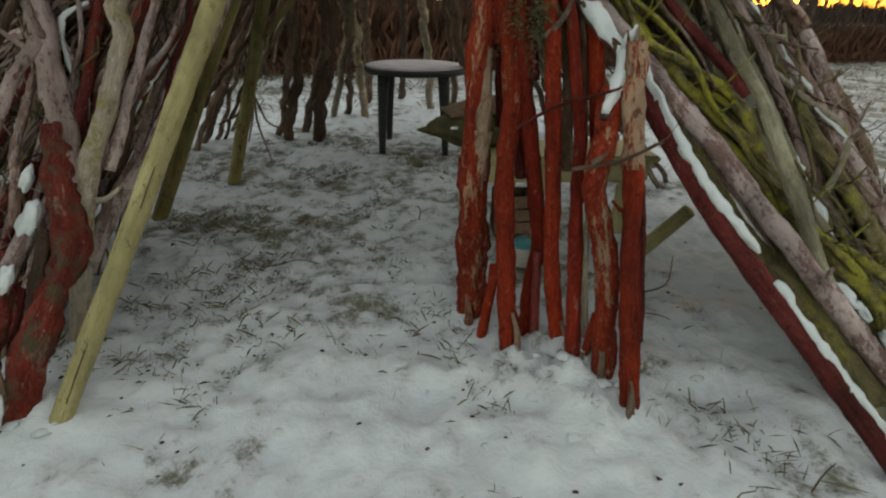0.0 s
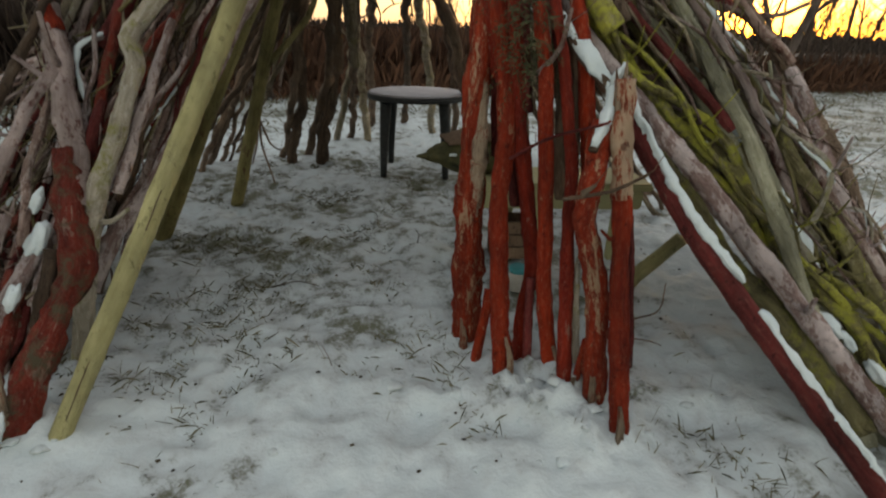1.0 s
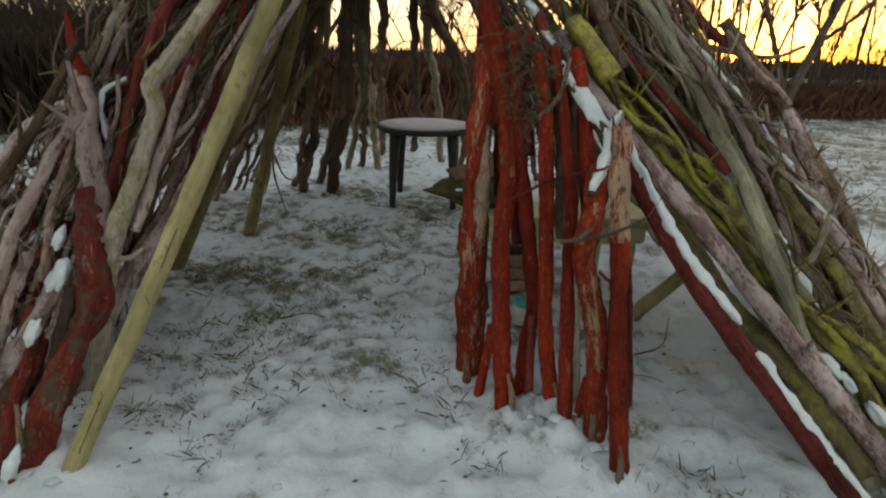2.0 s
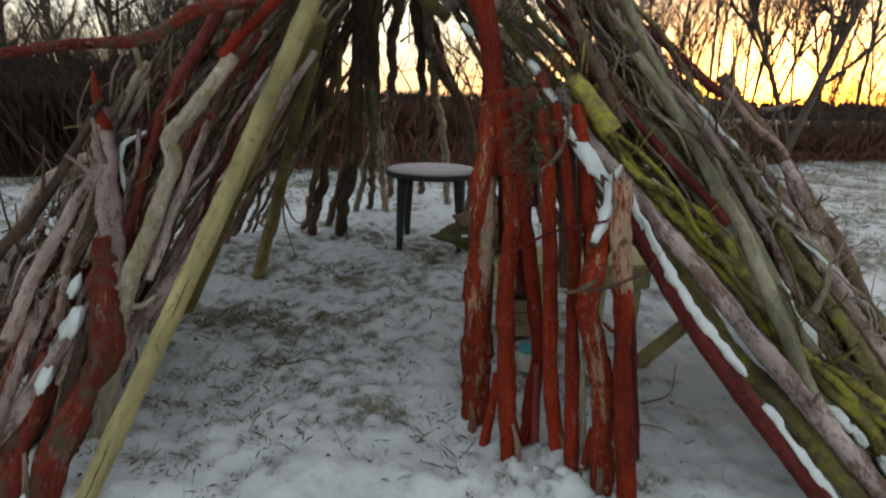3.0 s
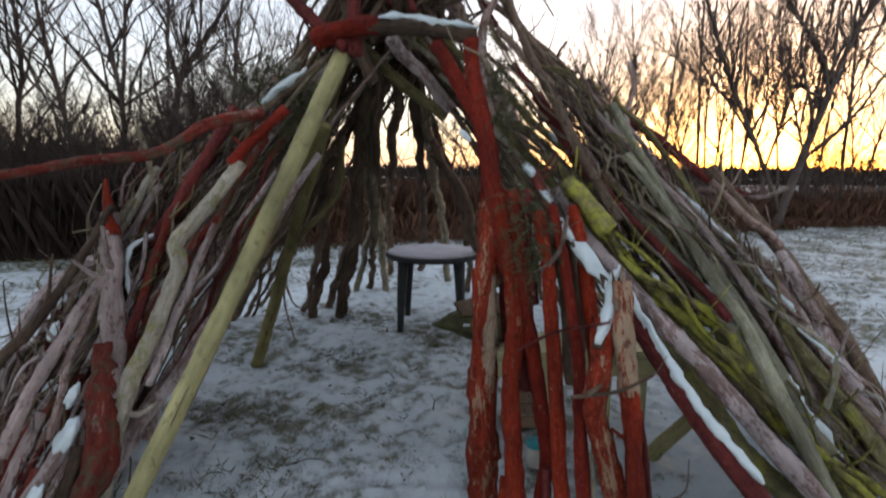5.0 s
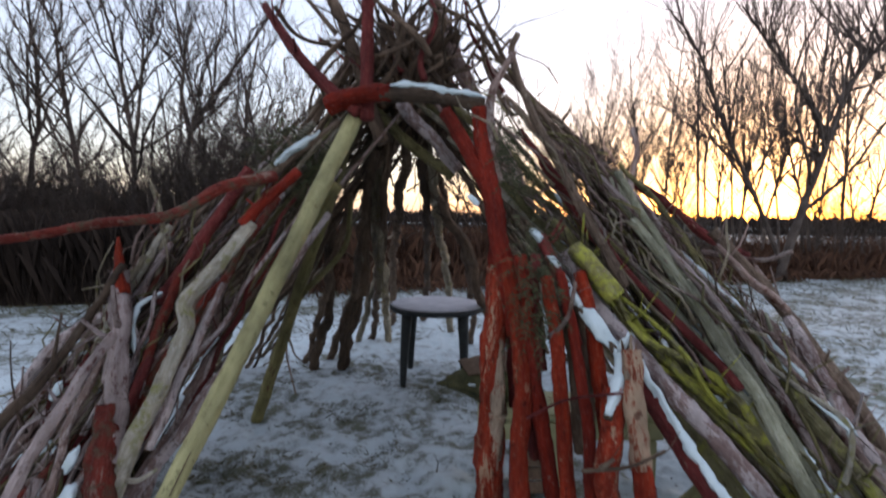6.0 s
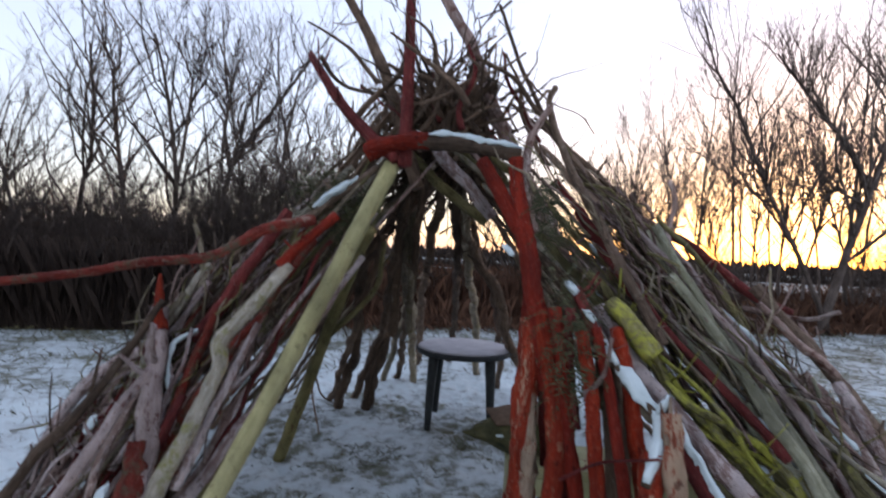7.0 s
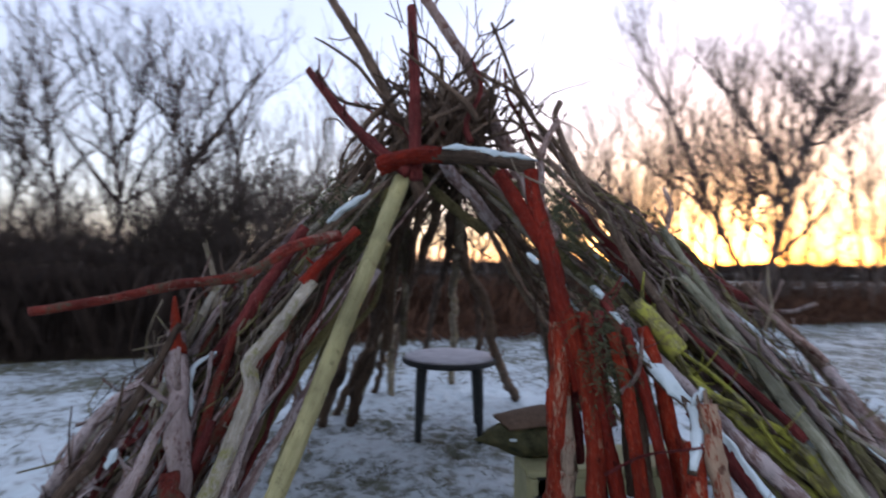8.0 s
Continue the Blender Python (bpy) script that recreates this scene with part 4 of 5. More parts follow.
# sticks lying across the rest
for i in range(64):
    feet, tops, _, mats, snowy = SIDES[i % 2]
    s, k = random.random(), random.uniform(0.25, 0.8)
    c = along(feet, s).lerp(along(tops, s), k) + Vector((0, -0.07, 0.03))
    d = ((along(tops, s) - along(feet, s)).normalized() + Vector((random.gauss(0, 0.25), random.gauss(0, 0.15), random.gauss(0, 0.2)))).normalized() * random.uniform(0.15, 0.4)
    lean(c - d, c + d, random.choice((0.006, 0.009, 0.013)), random.choice(mats), 0.15, 0.08)

# tangle of dark branches at the crown
for i in range(74):
    a = APEX + Vector((random.gauss(0, 0.2), random.gauss(-0.1, 0.2), random.uniform(-0.2, 0.1)))
    out = Vector((random.gauss(0, 0.38), random.gauss(0, 0.35), random.uniform(0.4, 1))).normalized()
    k = random.uniform(0.2, 0.5)
    c = a + out * k + Vector((random.gauss(0, 0.08), 0, random.gauss(0, 0.06)))
    pole([a - out * 0.12, a, a.lerp(c, 0.5) + Vector((random.gauss(0, 0.05), random.gauss(0, 0.05), 0.02)), c], random.choice((0.008, 0.012, 0.016, 0.02, 0.024)), 0.006, random.choice((BROWN, BROWN, BROWN, WEATHERED, DARK_RED)), "", 0.03, 0.15, 6, random.choice((1, 2, 3)), "branch")

for i in range(14):
    a = Vector((0.48 + random.gauss(0, 0.08), 3.4 + random.gauss(0, 0.07), random.uniform(2.2, 2.4)))
    tip = a + Vector((random.gauss(0.02, 0.12), random.gauss(0, 0.08), random.uniform(0.2, 0.4)))
    pole([a, a.lerp(tip, 0.5) + Vector((random.gauss(0, 0.02), 0, 0)), tip], random.choice((0.018, 0.024, 0.03)), 0.014, BROWN, "short dark log end at the crown", 0.01, 0.2, 8, 1)
for i in range(56):
    a = APEX + Vector((random.gauss(0.03, 0.19), random.gauss(-0.15, 0.18), random.uniform(-0.3, 0.1)))
    out = Vector((random.gauss(0, 0.7), random.gauss(0, 0.4), random.uniform(0.2, 1))).normalized()
    pts = [a]
    for _ in range(4):
        out = (out + Vector((random.gauss(0, 0.35), random.gauss(0, 0.3), random.gauss(0, 0.3)))).normalized()
        pts.append(pts[-1] + out * random.uniform(0.06, 0.15))
    pole(pts, random.choice((0.006, 0.008, 0.01, 0.014)), 0.004, random.choice((BROWN, BROWN, WEATHERED)), "", 0.02, 0.15, 5, random.choice((2, 3, 4)), "branch")

# twigs woven through the walls and the crown
tw = Builder()
for _ in range(1250):
    u, s = random.random(), random.betavariate(1.4, 1.0)
    where = random.choice((0, 1, 2))
    if where < 2:
        lo, hi = along(SIDES[where][0], u), along(SIDES[where][1], u)
    else:
        side = random.choice((-1, 1)) * random.uniform(60, 150)
        lo, hi = foot(side), APEX
        s = (0.4 if abs(side) < 135 else 0.7) + 0.5 * s
    c = lo.lerp(hi, s) + Vector((random.gauss(0, 0.05), random.gauss(-0.02, 0.05), random.gauss(0, 0.05)))
    stray = 0.22 if where < 2 else 0.5
    d = ((hi - lo).normalized() * random.choice((1, 1, -0.6)) + Vector((random.gauss(0, stray), random.gauss(0, stray), random.gauss(0, stray * 0.7)))).normalized()
    k = random.uniform(0.12, 0.45)
    r = random.uniform(0.003, 0.008)
    tw.tube([c, c + d * k * 0.5 + Vector((random.gauss(0, 0.02), random.gauss(0, 0.02), 0.02)), c + d * k], r, r * 0.4, 4, 0.08, 0.02, 0, random.random() * 30)
for _ in range(70):
    lo, hi = foot(random.uniform(145, 215)), APEX
    c = lo.lerp(hi, random.uniform(0.5, 1.0)) + Vector((random.gauss(0, 0.12), random.gauss(-0.1, 0.15), random.gauss(0, 0.06)))
    d = ((hi - lo).normalized() + Vector((random.gauss(0, 0.6), random.gauss(0, 0.4), random.gauss(0, 0.4)))).normalized()
    k, r = random.uniform(0.2, 0.6), random.uniform(0.004, 0.011)
    tw.tube([c, c + d * k * 0.5 + Vector((random.gauss(0, 0.03), random.gauss(0, 0.02), 0.02)), c + d * k], r, r * 0.4, 4, 0.08, 0.03, 0, random.random() * 30)
part("brushwood", tw, BROWN, shelter, "loose thin twigs woven between the sticks", "stuff")
for mat, count, lab in ((OLIVE, 180, "loose olive twigs over the sticks"), (PINK, 260, "loose greyish pink twigs over the sticks"), (GREY, 170, "loose grey twigs over the sticks")):
    tw = Builder()
    for _ in range(count):
        u, s = random.random() * 0.75, random.betavariate(2.0, 1.2)
        left = random.random() < 0.35
        lo, hi = (along(LEFT_FOOT, u), along(LEFT_TOP, u)) if left else (along(RIGHT_FOOT, u), along(RIGHT_TOP, u))
        if not left and random.random() < 0.45:
            hi = Vector((random.uniform(0.8, 1.1), random.uniform(2.8, 3.2), random.uniform(1.9, 2.15)))
        c = lo.lerp(hi, s) + Vector((random.gauss(0, 0.05), random.gauss(-0.07, 0.04), random.gauss(0.02, 0.04)))
        d = ((hi - lo).normalized() * random.choice((1, 1, 1, -0.5)) + Vector((random.gauss(0, 0.22), random.gauss(0, 0.2), random.gauss(0, 0.18)))).normalized()
        k, r = random.uniform(0.1, 0.4), random.uniform(0.003, 0.009)
        tw.tube([c, c + d * k * 0.35 + Vector((random.gauss(0, 0.025), random.gauss(0, 0.02), 0.015)), c + d * k * 0.7 + Vector((random.gauss(0, 0.025), random.gauss(0, 0.02), 0)), c + d * k], r, r * 0.5, 5, 0.06, 0.02, 0.2, random.random() * 30)
    part("brushwood", tw, mat, shelter, lab, "stuff")


def sprig(c, size, n, label="dark evergreen sprigs stuffed between the sticks"):
    """Drooping sprays, each a thin stem with needles on both sides."""
    b = Builder()
    for _ in range(n // 12):
        p = Vector(c) + Vector((random.gauss(0, size * 0.4), random.gauss(0, size * 0.3), random.gauss(0.02, size * 0.6)))
        d = Vector((random.gauss(0, 0.8), random.gauss(-0.5, 0.5), random.gauss(-0.2, 0.5))).normalized()
        k = random.uniform(0.07, 0.15)
        for j in range(14):
            t = j / 13
            q = p + d * k * t + Vector((0, 0, -0.06 * t * t))
            side = d.cross(Vector((random.gauss(0, 0.3), random.gauss(0, 0.3), 1))).normalized() * (1 if j % 2 else -1)
            nd = (d * 0.7 + side * 0.8 + Vector((0, 0, -0.25))).normalized()
            w_ = nd.orthogonal().normalized() * random.uniform(0.0016, 0.003)
            tip = q + nd * random.uniform(0.014, 0.03) * (1.1 - 0.5 * t)
            base = len(b.v)
            b.v += [q - w_, q + w_, tip + w_ * 0.5, tip - w_ * 0.5]
            b.f.append((base, base + 1, base + 2, base + 3))
    return part("evergreen_sprig", b, NEEDLE, shelter, label, "stuff", False)


for c, size, n in (((0.98, 2.4, 1.2), 0.09, 620), ((0.9, 2.75, 1.8), 0.08, 420), ((0.99, 2.56, 1.45), 0.1, 480), ((-0.08, 3.14, 1.7), 0.1, 640), ((0.97, 2.46, 1.33), 0.08, 420),
                   ((0.92, 2.82, 1.92), 0.08, 360), ((-0.06, 3.22, 1.86), 0.1, 640), ((-0.15, 3.16, 1.95), 0.09, 560), ((-0.01, 3.18, 1.87), 0.09, 480), ((-0.28, 3.14, 1.86), 0.1, 480), ((0.92, 2.84, 1.9), 0.07, 360), ((0.95, 2.74, 1.72), 0.08, 360)):
    sprig(c, size, n)


def snow_lump(c, size):
    """An uneven cushion of snow caught on the sticks, drawn out along their slope."""
    p = Vector(c)
    d = (Vector((0.35, 0.4, 0.85)) if p.x < 0.4 else Vector((-0.55, 0.45, 0.7))).normalized()
    side = d.cross(Vector((0, 0, 1))).normalized()
    up = side.cross(d)
    bm = bmesh.new()
    bmesh.ops.create_icosphere(bm, subdivisions=3, radius=1)
    for v in bm.verts:
        q = v.co.copy()
        k = 1 + 0.5 * noise.noise(q * 1.3 + p * 17) + 0.18 * noise.noise(q * 3.7 + p * 9)
        v.co = p + (d * q.x * 1.5 + side * q.y * 0.85 + up * q.z * 0.6) * size * k
    me = bpy.data.meshes.new("snow")
    bm.to_mesh(me)
    bm.free()
    me.polygons.foreach_set("use_smooth", [True] * len(me.polygons))
    me.materials.append(SNOW)
    return part("snow", me, SNOW, shelter, "small cushion of snow on the sticks")


for c, size in (((-0.73, 2.34, 0.66), 0.03), ((-0.7, 2.24, 0.54), 0.045), ((-0.71, 2.08, 0.41), 0.03), ((-0.95, 2.58, 0.83), 0.025), ((-0.66, 1.8, 0.1), 0.035), ((0.93, 2.52, 1.31), 0.028),
                ((0.75, 2.66, 1.64), 0.022), ((1.68, 2.38, 0.88), 0.026), ((2.02, 1.96, 0.36), 0.035), ((2.17, 1.88, 0.22), 0.035),
                ((2.49, 2.3, 0.26), 0.035), ((2.08, 1.93, 0.31), 0.025), ((1.0, 2.55, 1.5), 0.025), ((1.06, 2.5, 1.4), 0.022)):
    snow_lump(c, size)
p = pole([(-0.4, 2.96, 1.62), (-0.2, 3.06, 1.78), (-0.02, 3.1, 1.93), (0.1, 3.14, 2.04)], 0.02, 0.016, WEATHERED, "grey stick under a streak of snow", 0.012, 0.2, 8, 2)
snow_strip([(-0.2, 3.04, 1.8), (-0.12, 3.06, 1.87), (-0.03, 3.09, 1.94), (0.01, 3.1, 1.975)], 0.02, p, 0.012, 9.4)
pole([(1.14, 2.5, 1.46), (1.2, 2.46, 1.38), (1.29, 2.43, 1.27)], 0.033, 0.04, LICHEN, "stout log crusted in yellow-green lichen", 0.004, 0.22, 12)
for i in range(60):
    feet, tops = SIDES[i % 2][:2]
    s = random.uniform(0.05, 0.6)
    c = along(feet, s).lerp(along(tops, s), random.uniform(0.12, 0.75)) + Vector((random.gauss(0, 0.03), -0.05, 0.03))
    snow_lump(c, random.uniform(0.012, 0.028))
# drooping twiggy branch low at the back
for tip in ((-0.94, 4.8, 0.33), (-0.57, 4.9, 0.0), (-0.8, 4.75, 0.3), (-0.5, 5.0, 0.25), (-0.75, 4.95, 0.15)):
    pole([(-0.72, 5.1, 0.55), Vector((-0.7, 5.0, 0.4)).lerp(Vector(tip), 0.5), tip], 0.012, 0.006, BROWN, "", 0.03, 0.1, 6, 2, "branch")


# ---- table ----
def lathe(profile, sides=48):
    """A turned shape from (radius, height) pairs."""
    b = Builder()
    for r, z in profile:
        b.v += [(r * math.cos(2 * math.pi * k / sides), r * math.sin(2 * math.pi * k / sides), z) for k in range(sides)]
    for i in range(len(profile) - 1):
        for k in range(sides):
            k2 = (k + 1) % sides
            b.f.append((i * sides + k, i * sides + k2, (i + 1) * sides + k2, (i + 1) * sides + k))
    b.f.append(tuple(range(sides))[::-1])
    b.f.append(tuple((len(profile) - 1) * sides + k for k in range(sides)))
    return b


table = thing("garden_table", "round dark plastic garden table with snow on its top", "table", (0.65, 5.4, 0))
part("tabletop", lathe([(0.40, 0.68), (0.445, 0.675), (0.455, 0.69), (0.455, 0.715), (0.44, 0.722), (0.3, 0.722)]), PLASTIC, table)
for k in range(4):
    a = radians(45 - 5 + 90 * k)
    b = Builder()
    c, s = math.cos(a), math.sin(a)
    b.tube([(0.4 * c, 0.4 * s, 0.0), (0.385 * c, 0.385 * s, 0.35), (0.36 * c, 0.36 * s, 0.69)], 0.028, 0.052, 10, 0.1, 0, 0)
    part("leg", b, PLASTIC, table)
sn = lathe([(0.44, 0.724), (0.435, 0.735), (0.41, 0.742), (0.2, 0.745)])
tagged(new("snow_cover", sn.mesh("snow_cover", plain("frost", (0.33, 0.32, 0.34), (0.47, 0.46, 0.48), 9, 0.7))), "thin greyish frost and snow on the garden table", "snow").location = (0.65, 5.4, 0)

# ---- camp chair and plastic chair behind the red posts ----
CAMO = plain("camouflage_cloth", (0.02, 0.024, 0.012), (0.11, 0.1, 0.045), 14, 0.8)
TAN = plain("tan_cloth", (0.11, 0.072, 0.048), (0.175, 0.115, 0.078), 40, 0.85)
CREAM = plain("pale_olive_plastic", (0.3, 0.29, 0.15), (0.42, 0.4, 0.23), 8, 0.5)
STEEL = plain("black_steel", (0.012, 0.012, 0.013), (0.03, 0.03, 0.03), 60, 0.45)


def cloth(corners, sag, thick=0.012, n=8):
    """A hanging sheet between four corners, with thickness."""
    a, b_, c, d = [Vector(q) for q in corners]
    b = Builder()
    for layer in (0, -thick):
        for j in range(n + 1):
            for i in range(n + 1):
                u, v = i / n, j / n
                p = a.lerp(b_, u).lerp(d.lerp(c, u), v)
                b.v.append(p + Vector((0, 0, layer - sag * 16 * u * (1 - u) * v * (1 - v) + 0.008 * noise.noise(p * 14))))
    w_, m_ = n + 1, (n + 1) ** 2
    for j in range(n):
        for i in range(n):
            k = j * w_ + i
            b.f += [(k, k + 1, k + w_ + 1, k + w_), (k + m_, k + m_ + w_, k + m_ + w_ + 1, k + m_ + 1)]
    rim = [i for i in range(w_)] + [j * w_ + n for j in range(1, w_)] + [n * w_ + i for i in range(n - 1, -1, -1)] + [j * w_ for j in range(n - 1, 0, -1)]
    for k in range(len(rim)):
        p, q = rim[k], rim[(k + 1) % len(rim)]
        b.f.append((p, p + m_, q + m_, q))
    return b


def slab(x0, y0, z0, x1, y1, z1, edge=0.012):
    bm = bmesh.new()
    bmesh.ops.create_cube(bm, size=1)
    for v in bm.verts:
        v.co = Vector(((x0 + x1) / 2 + v.co.x * (x1 - x0), (y0 + y1) / 2 + v.co.y * (y1 - y0), (z0 + z1) / 2 + v.co.z * (z1 - z0)))
    bmesh.ops.bevel(bm, geom=bm.edges[:], offset=edge, segments=2, affect="EDGES")
    me = bpy.data.meshes.new("slab")
    bm.to_mesh(me)
    bm.free()
    return me


def slab_part(name, box, mat, parent, label="", edge=0.012):
    me = slab(*box, edge)
    me.materials.append(mat)
    me.name = name
    return part(name, me, mat, parent, label)


bench = thing("plastic_bench", "pale olive plastic bench standing in the snow", "bench", (1.4, 3.42, 0))
slab_part("seat", (-0.53, -0.2, 0.45, 0.55, 0.2, 0.49), CREAM, bench)
slab_part("apron", (-0.5, -0.19, 0.34, 0.5, -0.165, 0.45), CREAM, bench)
slab_part("end_panel", (-0.52, -0.17, 0.02, -0.48, 0.17, 0.45), CREAM, bench)
slab_part("end_panel", (0.34, -0.18, 0.02, 0.46, -0.14, 0.34), CREAM, bench)
for x, y, mt in ((-0.1, -0.16, CREAM), (0.22, -0.16, CREAM), (-0.2, 0.16, CREAM), (0.5, 0.1, STEEL), (-0.44, -0.17, STEEL)):
    slab_part("leg", (x - 0.03, y - 0.02, 0.0, x + 0.03, y + 0.02, 0.45), mt, bench, "", 0.006)


def bag_shape(sx, sy, sz, z_lo, seed):
    """A slack cloth bag, drawn out to a tip at one side."""
    bm = bmesh.new()
    bmesh.ops.create_icosphere(bm, subdivisions=4, radius=1)
    for v in bm.verts:
        q = v.co.copy()
        tip = max(0.0, -q.x) ** 2
        fold = 0.16 * noise.noise(q * 2.2 + Vector((seed, 0, 0))) + 0.06 * noise.noise(q * 6 + Vector((0, seed, 0)))
        v.co = Vector((q.x * sx * (1 + 0.25 * tip), q.y * sy * (1 - 0.5 * tip), q.z * sz * (1 - 0.55 * tip))) * (1 + fold)
        v.co.z = max(v.co.z, z_lo) - 0.1 * sz * tip
    me = bpy.data.meshes.new("bag")
    bm.to_mesh(me)
    bm.free()
    me.polygons.foreach_set("use_smooth", [True] * len(me.polygons))
    return me


bag = thing("camouflage_bag", "slack camouflage cloth bag with tan flap lying on the bench", "bag", (0.96, 3.5, 0.59))
me = bag_shape(0.26, 0.17, 0.12, -0.1, 3.0)
me.materials.append(CAMO)
part("body", me, CAMO, bag)
part("flap", cloth([(-0.16, -0.15, 0.09), (0.22, -0.16, 0.13), (0.24, 0.16, 0.15), (-0.2, 0.16, 0.08)], -0.055), TAN, bag, "tan cloth flap")
slab_part("tag", (-0.16, -0.165, 0.02, -0.12, -0.16, 0.035), SNOW, bag, "small white tag", 0.002)
box = thing("crate", "small brown wooden crate under the bench", "crate", (1.17, 3.35, 0))
for x0, x1, z0, z1 in ((-0.11, 0.11, 0.02, 0.09), (-0.11, 0.11, 0.1, 0.17), (-0.11, 0.11, 0.18, 0.25)):
    slab_part("board", (x0, -0.09, z0, x1, -0.075, z1), BROWN, box, "", 0.003)
    slab_part("board", (x0, 0.075, z0, x1, 0.09, z1), BROWN, box, "", 0.003)
for x in (-0.11, 0.095):
    slab_part("side", (x, -0.074, 0.0, x + 0.015, 0.074, 0.26), BROWN, box, "", 0.003)
tin = thing("tin", "teal and white painted tin beside the posts", "tin", (1.15, 2.92, 0))
part("body", lathe([(0.045, 0.0), (0.048, 0.005), (0.048, 0.1), (0.045, 0.105)], 24), plain("white_paint", (0.34, 0.33, 0.29), (0.45, 0.44, 0.4), 20, 0.4), tin)
part("lid", lathe([(0.049, 0.105), (0.05, 0.108), (0.05, 0.13), (0.04, 0.134)], 24), plain("teal_paint", (0.03, 0.2, 0.22), (0.05, 0.28, 0.3), 20, 0.4), tin, "teal lid")
log = thing("brace_log", "yellow-green lichened short log propped at a slant", "log")
b = Builder()
b.tube([(1.78, 2.98, 0.0), (1.86, 2.92, 0.16), (1.95, 2.85, 0.32)], 0.04, 0.034, 10, 0.06, 0.004, 0.15, 2.2)
part("stem", b, PEELED, log)

# ---- beyond: dry grass, thicket, bare trees ----
def blades(n, area, h0, h1, width, mat, name, label, lean=0.3, z=0.0):
    b = Builder()
    for _ in range(n):
        x, y = area()
        a, h = random.uniform(0, 6.28), random.uniform(h0, h1)
        w_, le, lf = width * random.uniform(0.6, 1.4), random.gauss(0, lean) * h, random.gauss(0, lean) * h
        dx, dy = math.cos(a) * w_, math.sin(a) * w_
        base = len(b.v)
        z0 = lie(x, y) + z
        b.v += [(x - dx, y - dy, z0), (x + dx, y + dy, z0), (x + le * 0.6 + dx * 0.4, y + lf * 0.6 + dy * 0.4, z0 + h * 0.7), (x + le * 1.3, y + lf * 1.3, z0 + h)]
        b.f += [(base, base + 1, base + 2), (base, base + 2, base + 3)]
    return tagged(new(name, b.mesh(name, mat, False)), label, "grass", kind="stuff")


def edge_of_grass(x):
    return 11.2 + 0.28 * x + 0.5 * noise.noise(Vector((x * 0.5, 3, 1))) + 0.25 * noise.noise(Vector((x * 1.7, 1, 5)))


def far_band():
    x = -3.5 + 38 * random.random() ** 1.1
    return x, edge_of_grass(x) + 0.15 + random.betavariate(1.5, 2.2) * 9


def band_fringe():
    x = -3.5 + 26 * random.random() ** 1.1
    return x, edge_of_grass(x) - 0.6 + random.betavariate(2.5, 1.5) * 1.6


blades(40000, far_band, 0.25, 0.85, 0.008, DRY, "tall_grass", "band of tall russet dry grass beyond the snow", 0.22)
blades(9000, band_fringe, 0.06, 0.35, 0.006, DRY, "tall_grass", "thin ragged front of the dry grass on the snow", 0.45)


TUFTS = [(-0.69, 3.61), (-0.34, 3.76), (-0.48, 2.92), (-0.63, 2.56), (-0.29, 2.59), (-0.15, 2.45), (0.67, 2.47), (0.57, 2.34), (-0.16, 1.97), (0.82, 1.9), (1.56, 1.84), (1.63, 1.71), (1.64, 1.62),
         (0.18, 5.1), (0.05, 4.43), (-0.16, 4.43), (0.49, 4.22), (0.74, 2.13), (-0.5, 2.2), (-0.57, 2.81), (0.11, 2.36), (-0.14, 2.92), (-0.55, 3.3), (-0.4, 3.5), (-0.1, 3.5)]


def behind():
    x = random.uniform(-4.5, 7)
    return x, 12.2 + 0.28 * x + random.random() * 5


blades(11000, behind, 0.8, 1.4, 0.007, DRY, "tall_grass", "taller dry grass and weeds behind the shelter", 0.16)


def near_turf():
    """Sparse wear spread over the floor of the shelter."""
    while True:
        x, y = (random.uniform(-1.1, 0.9), random.uniform(2.1, 6.0)) if random.random() < 0.75 else (random.uniform(-3, 4), random.uniform(1.0, 8.0))
        if noise.noise(Vector((x * 2.1, y * 2.1, 11))) + 0.7 * noise.noise(Vector((x * 7, y * 7, 2))) > 0.28:
            return x, y


def tufts():
    x, y = random.choice(TUFTS)
    k = random.choice((0.03, 0.07, 0.12))
    return x + random.gauss(0, k * 1.3), y + random.gauss(0, k)


blades(3600, near_turf, 0.006, 0.03, 0.0024, TURF, "grass", "short winter grass poking through the snow", 0.8)
blades(1000, tufts, 0.008, 0.042, 0.002, TURF, "grass", "tufts of limp winter grass in the snow", 0.9)


def field():
    """Thin dead stems on the open snow, thickening towards the tall grass and the hedge."""
    x = random.uniform(-12, 18)
    edge = 11.2 + 0.28 * x if x > -3.5 else 8.1 + 0.22 * max(x + 10, -3)
    while True:
        y = edge - 7.5 * random.random() ** 1.7
        if math.hypot(x - 0.5, y - 4.2) > 3.2 and noise.noise(Vector((x * 0.9, y * 0.9, 4))) > -0.1 - random.random() * 0.3:
            return x, y
        x = random.uniform(-12, 18)
        edge = 11.2 + 0.28 * x if x > -3.5 else 8.1 + 0.22 * max(x + 10, -3)


blades(15000, field, 0.015, 0.09, 0.0035, TURF, "dead_stems", "thin dead grass stems scattered over the snow", 0.5)


def thicket_area():
    x = -26 + 22 * random.random() ** 0.8
    return x, 8.1 + 0.22 * max(x + 10, -3) + random.random() ** 1.5 * 4


def sapling_area():
    x = -24 + 19.5 * random.random()
    return x, 13.5 + 0.15 * max(x + 10, 0) + random.random() * 7


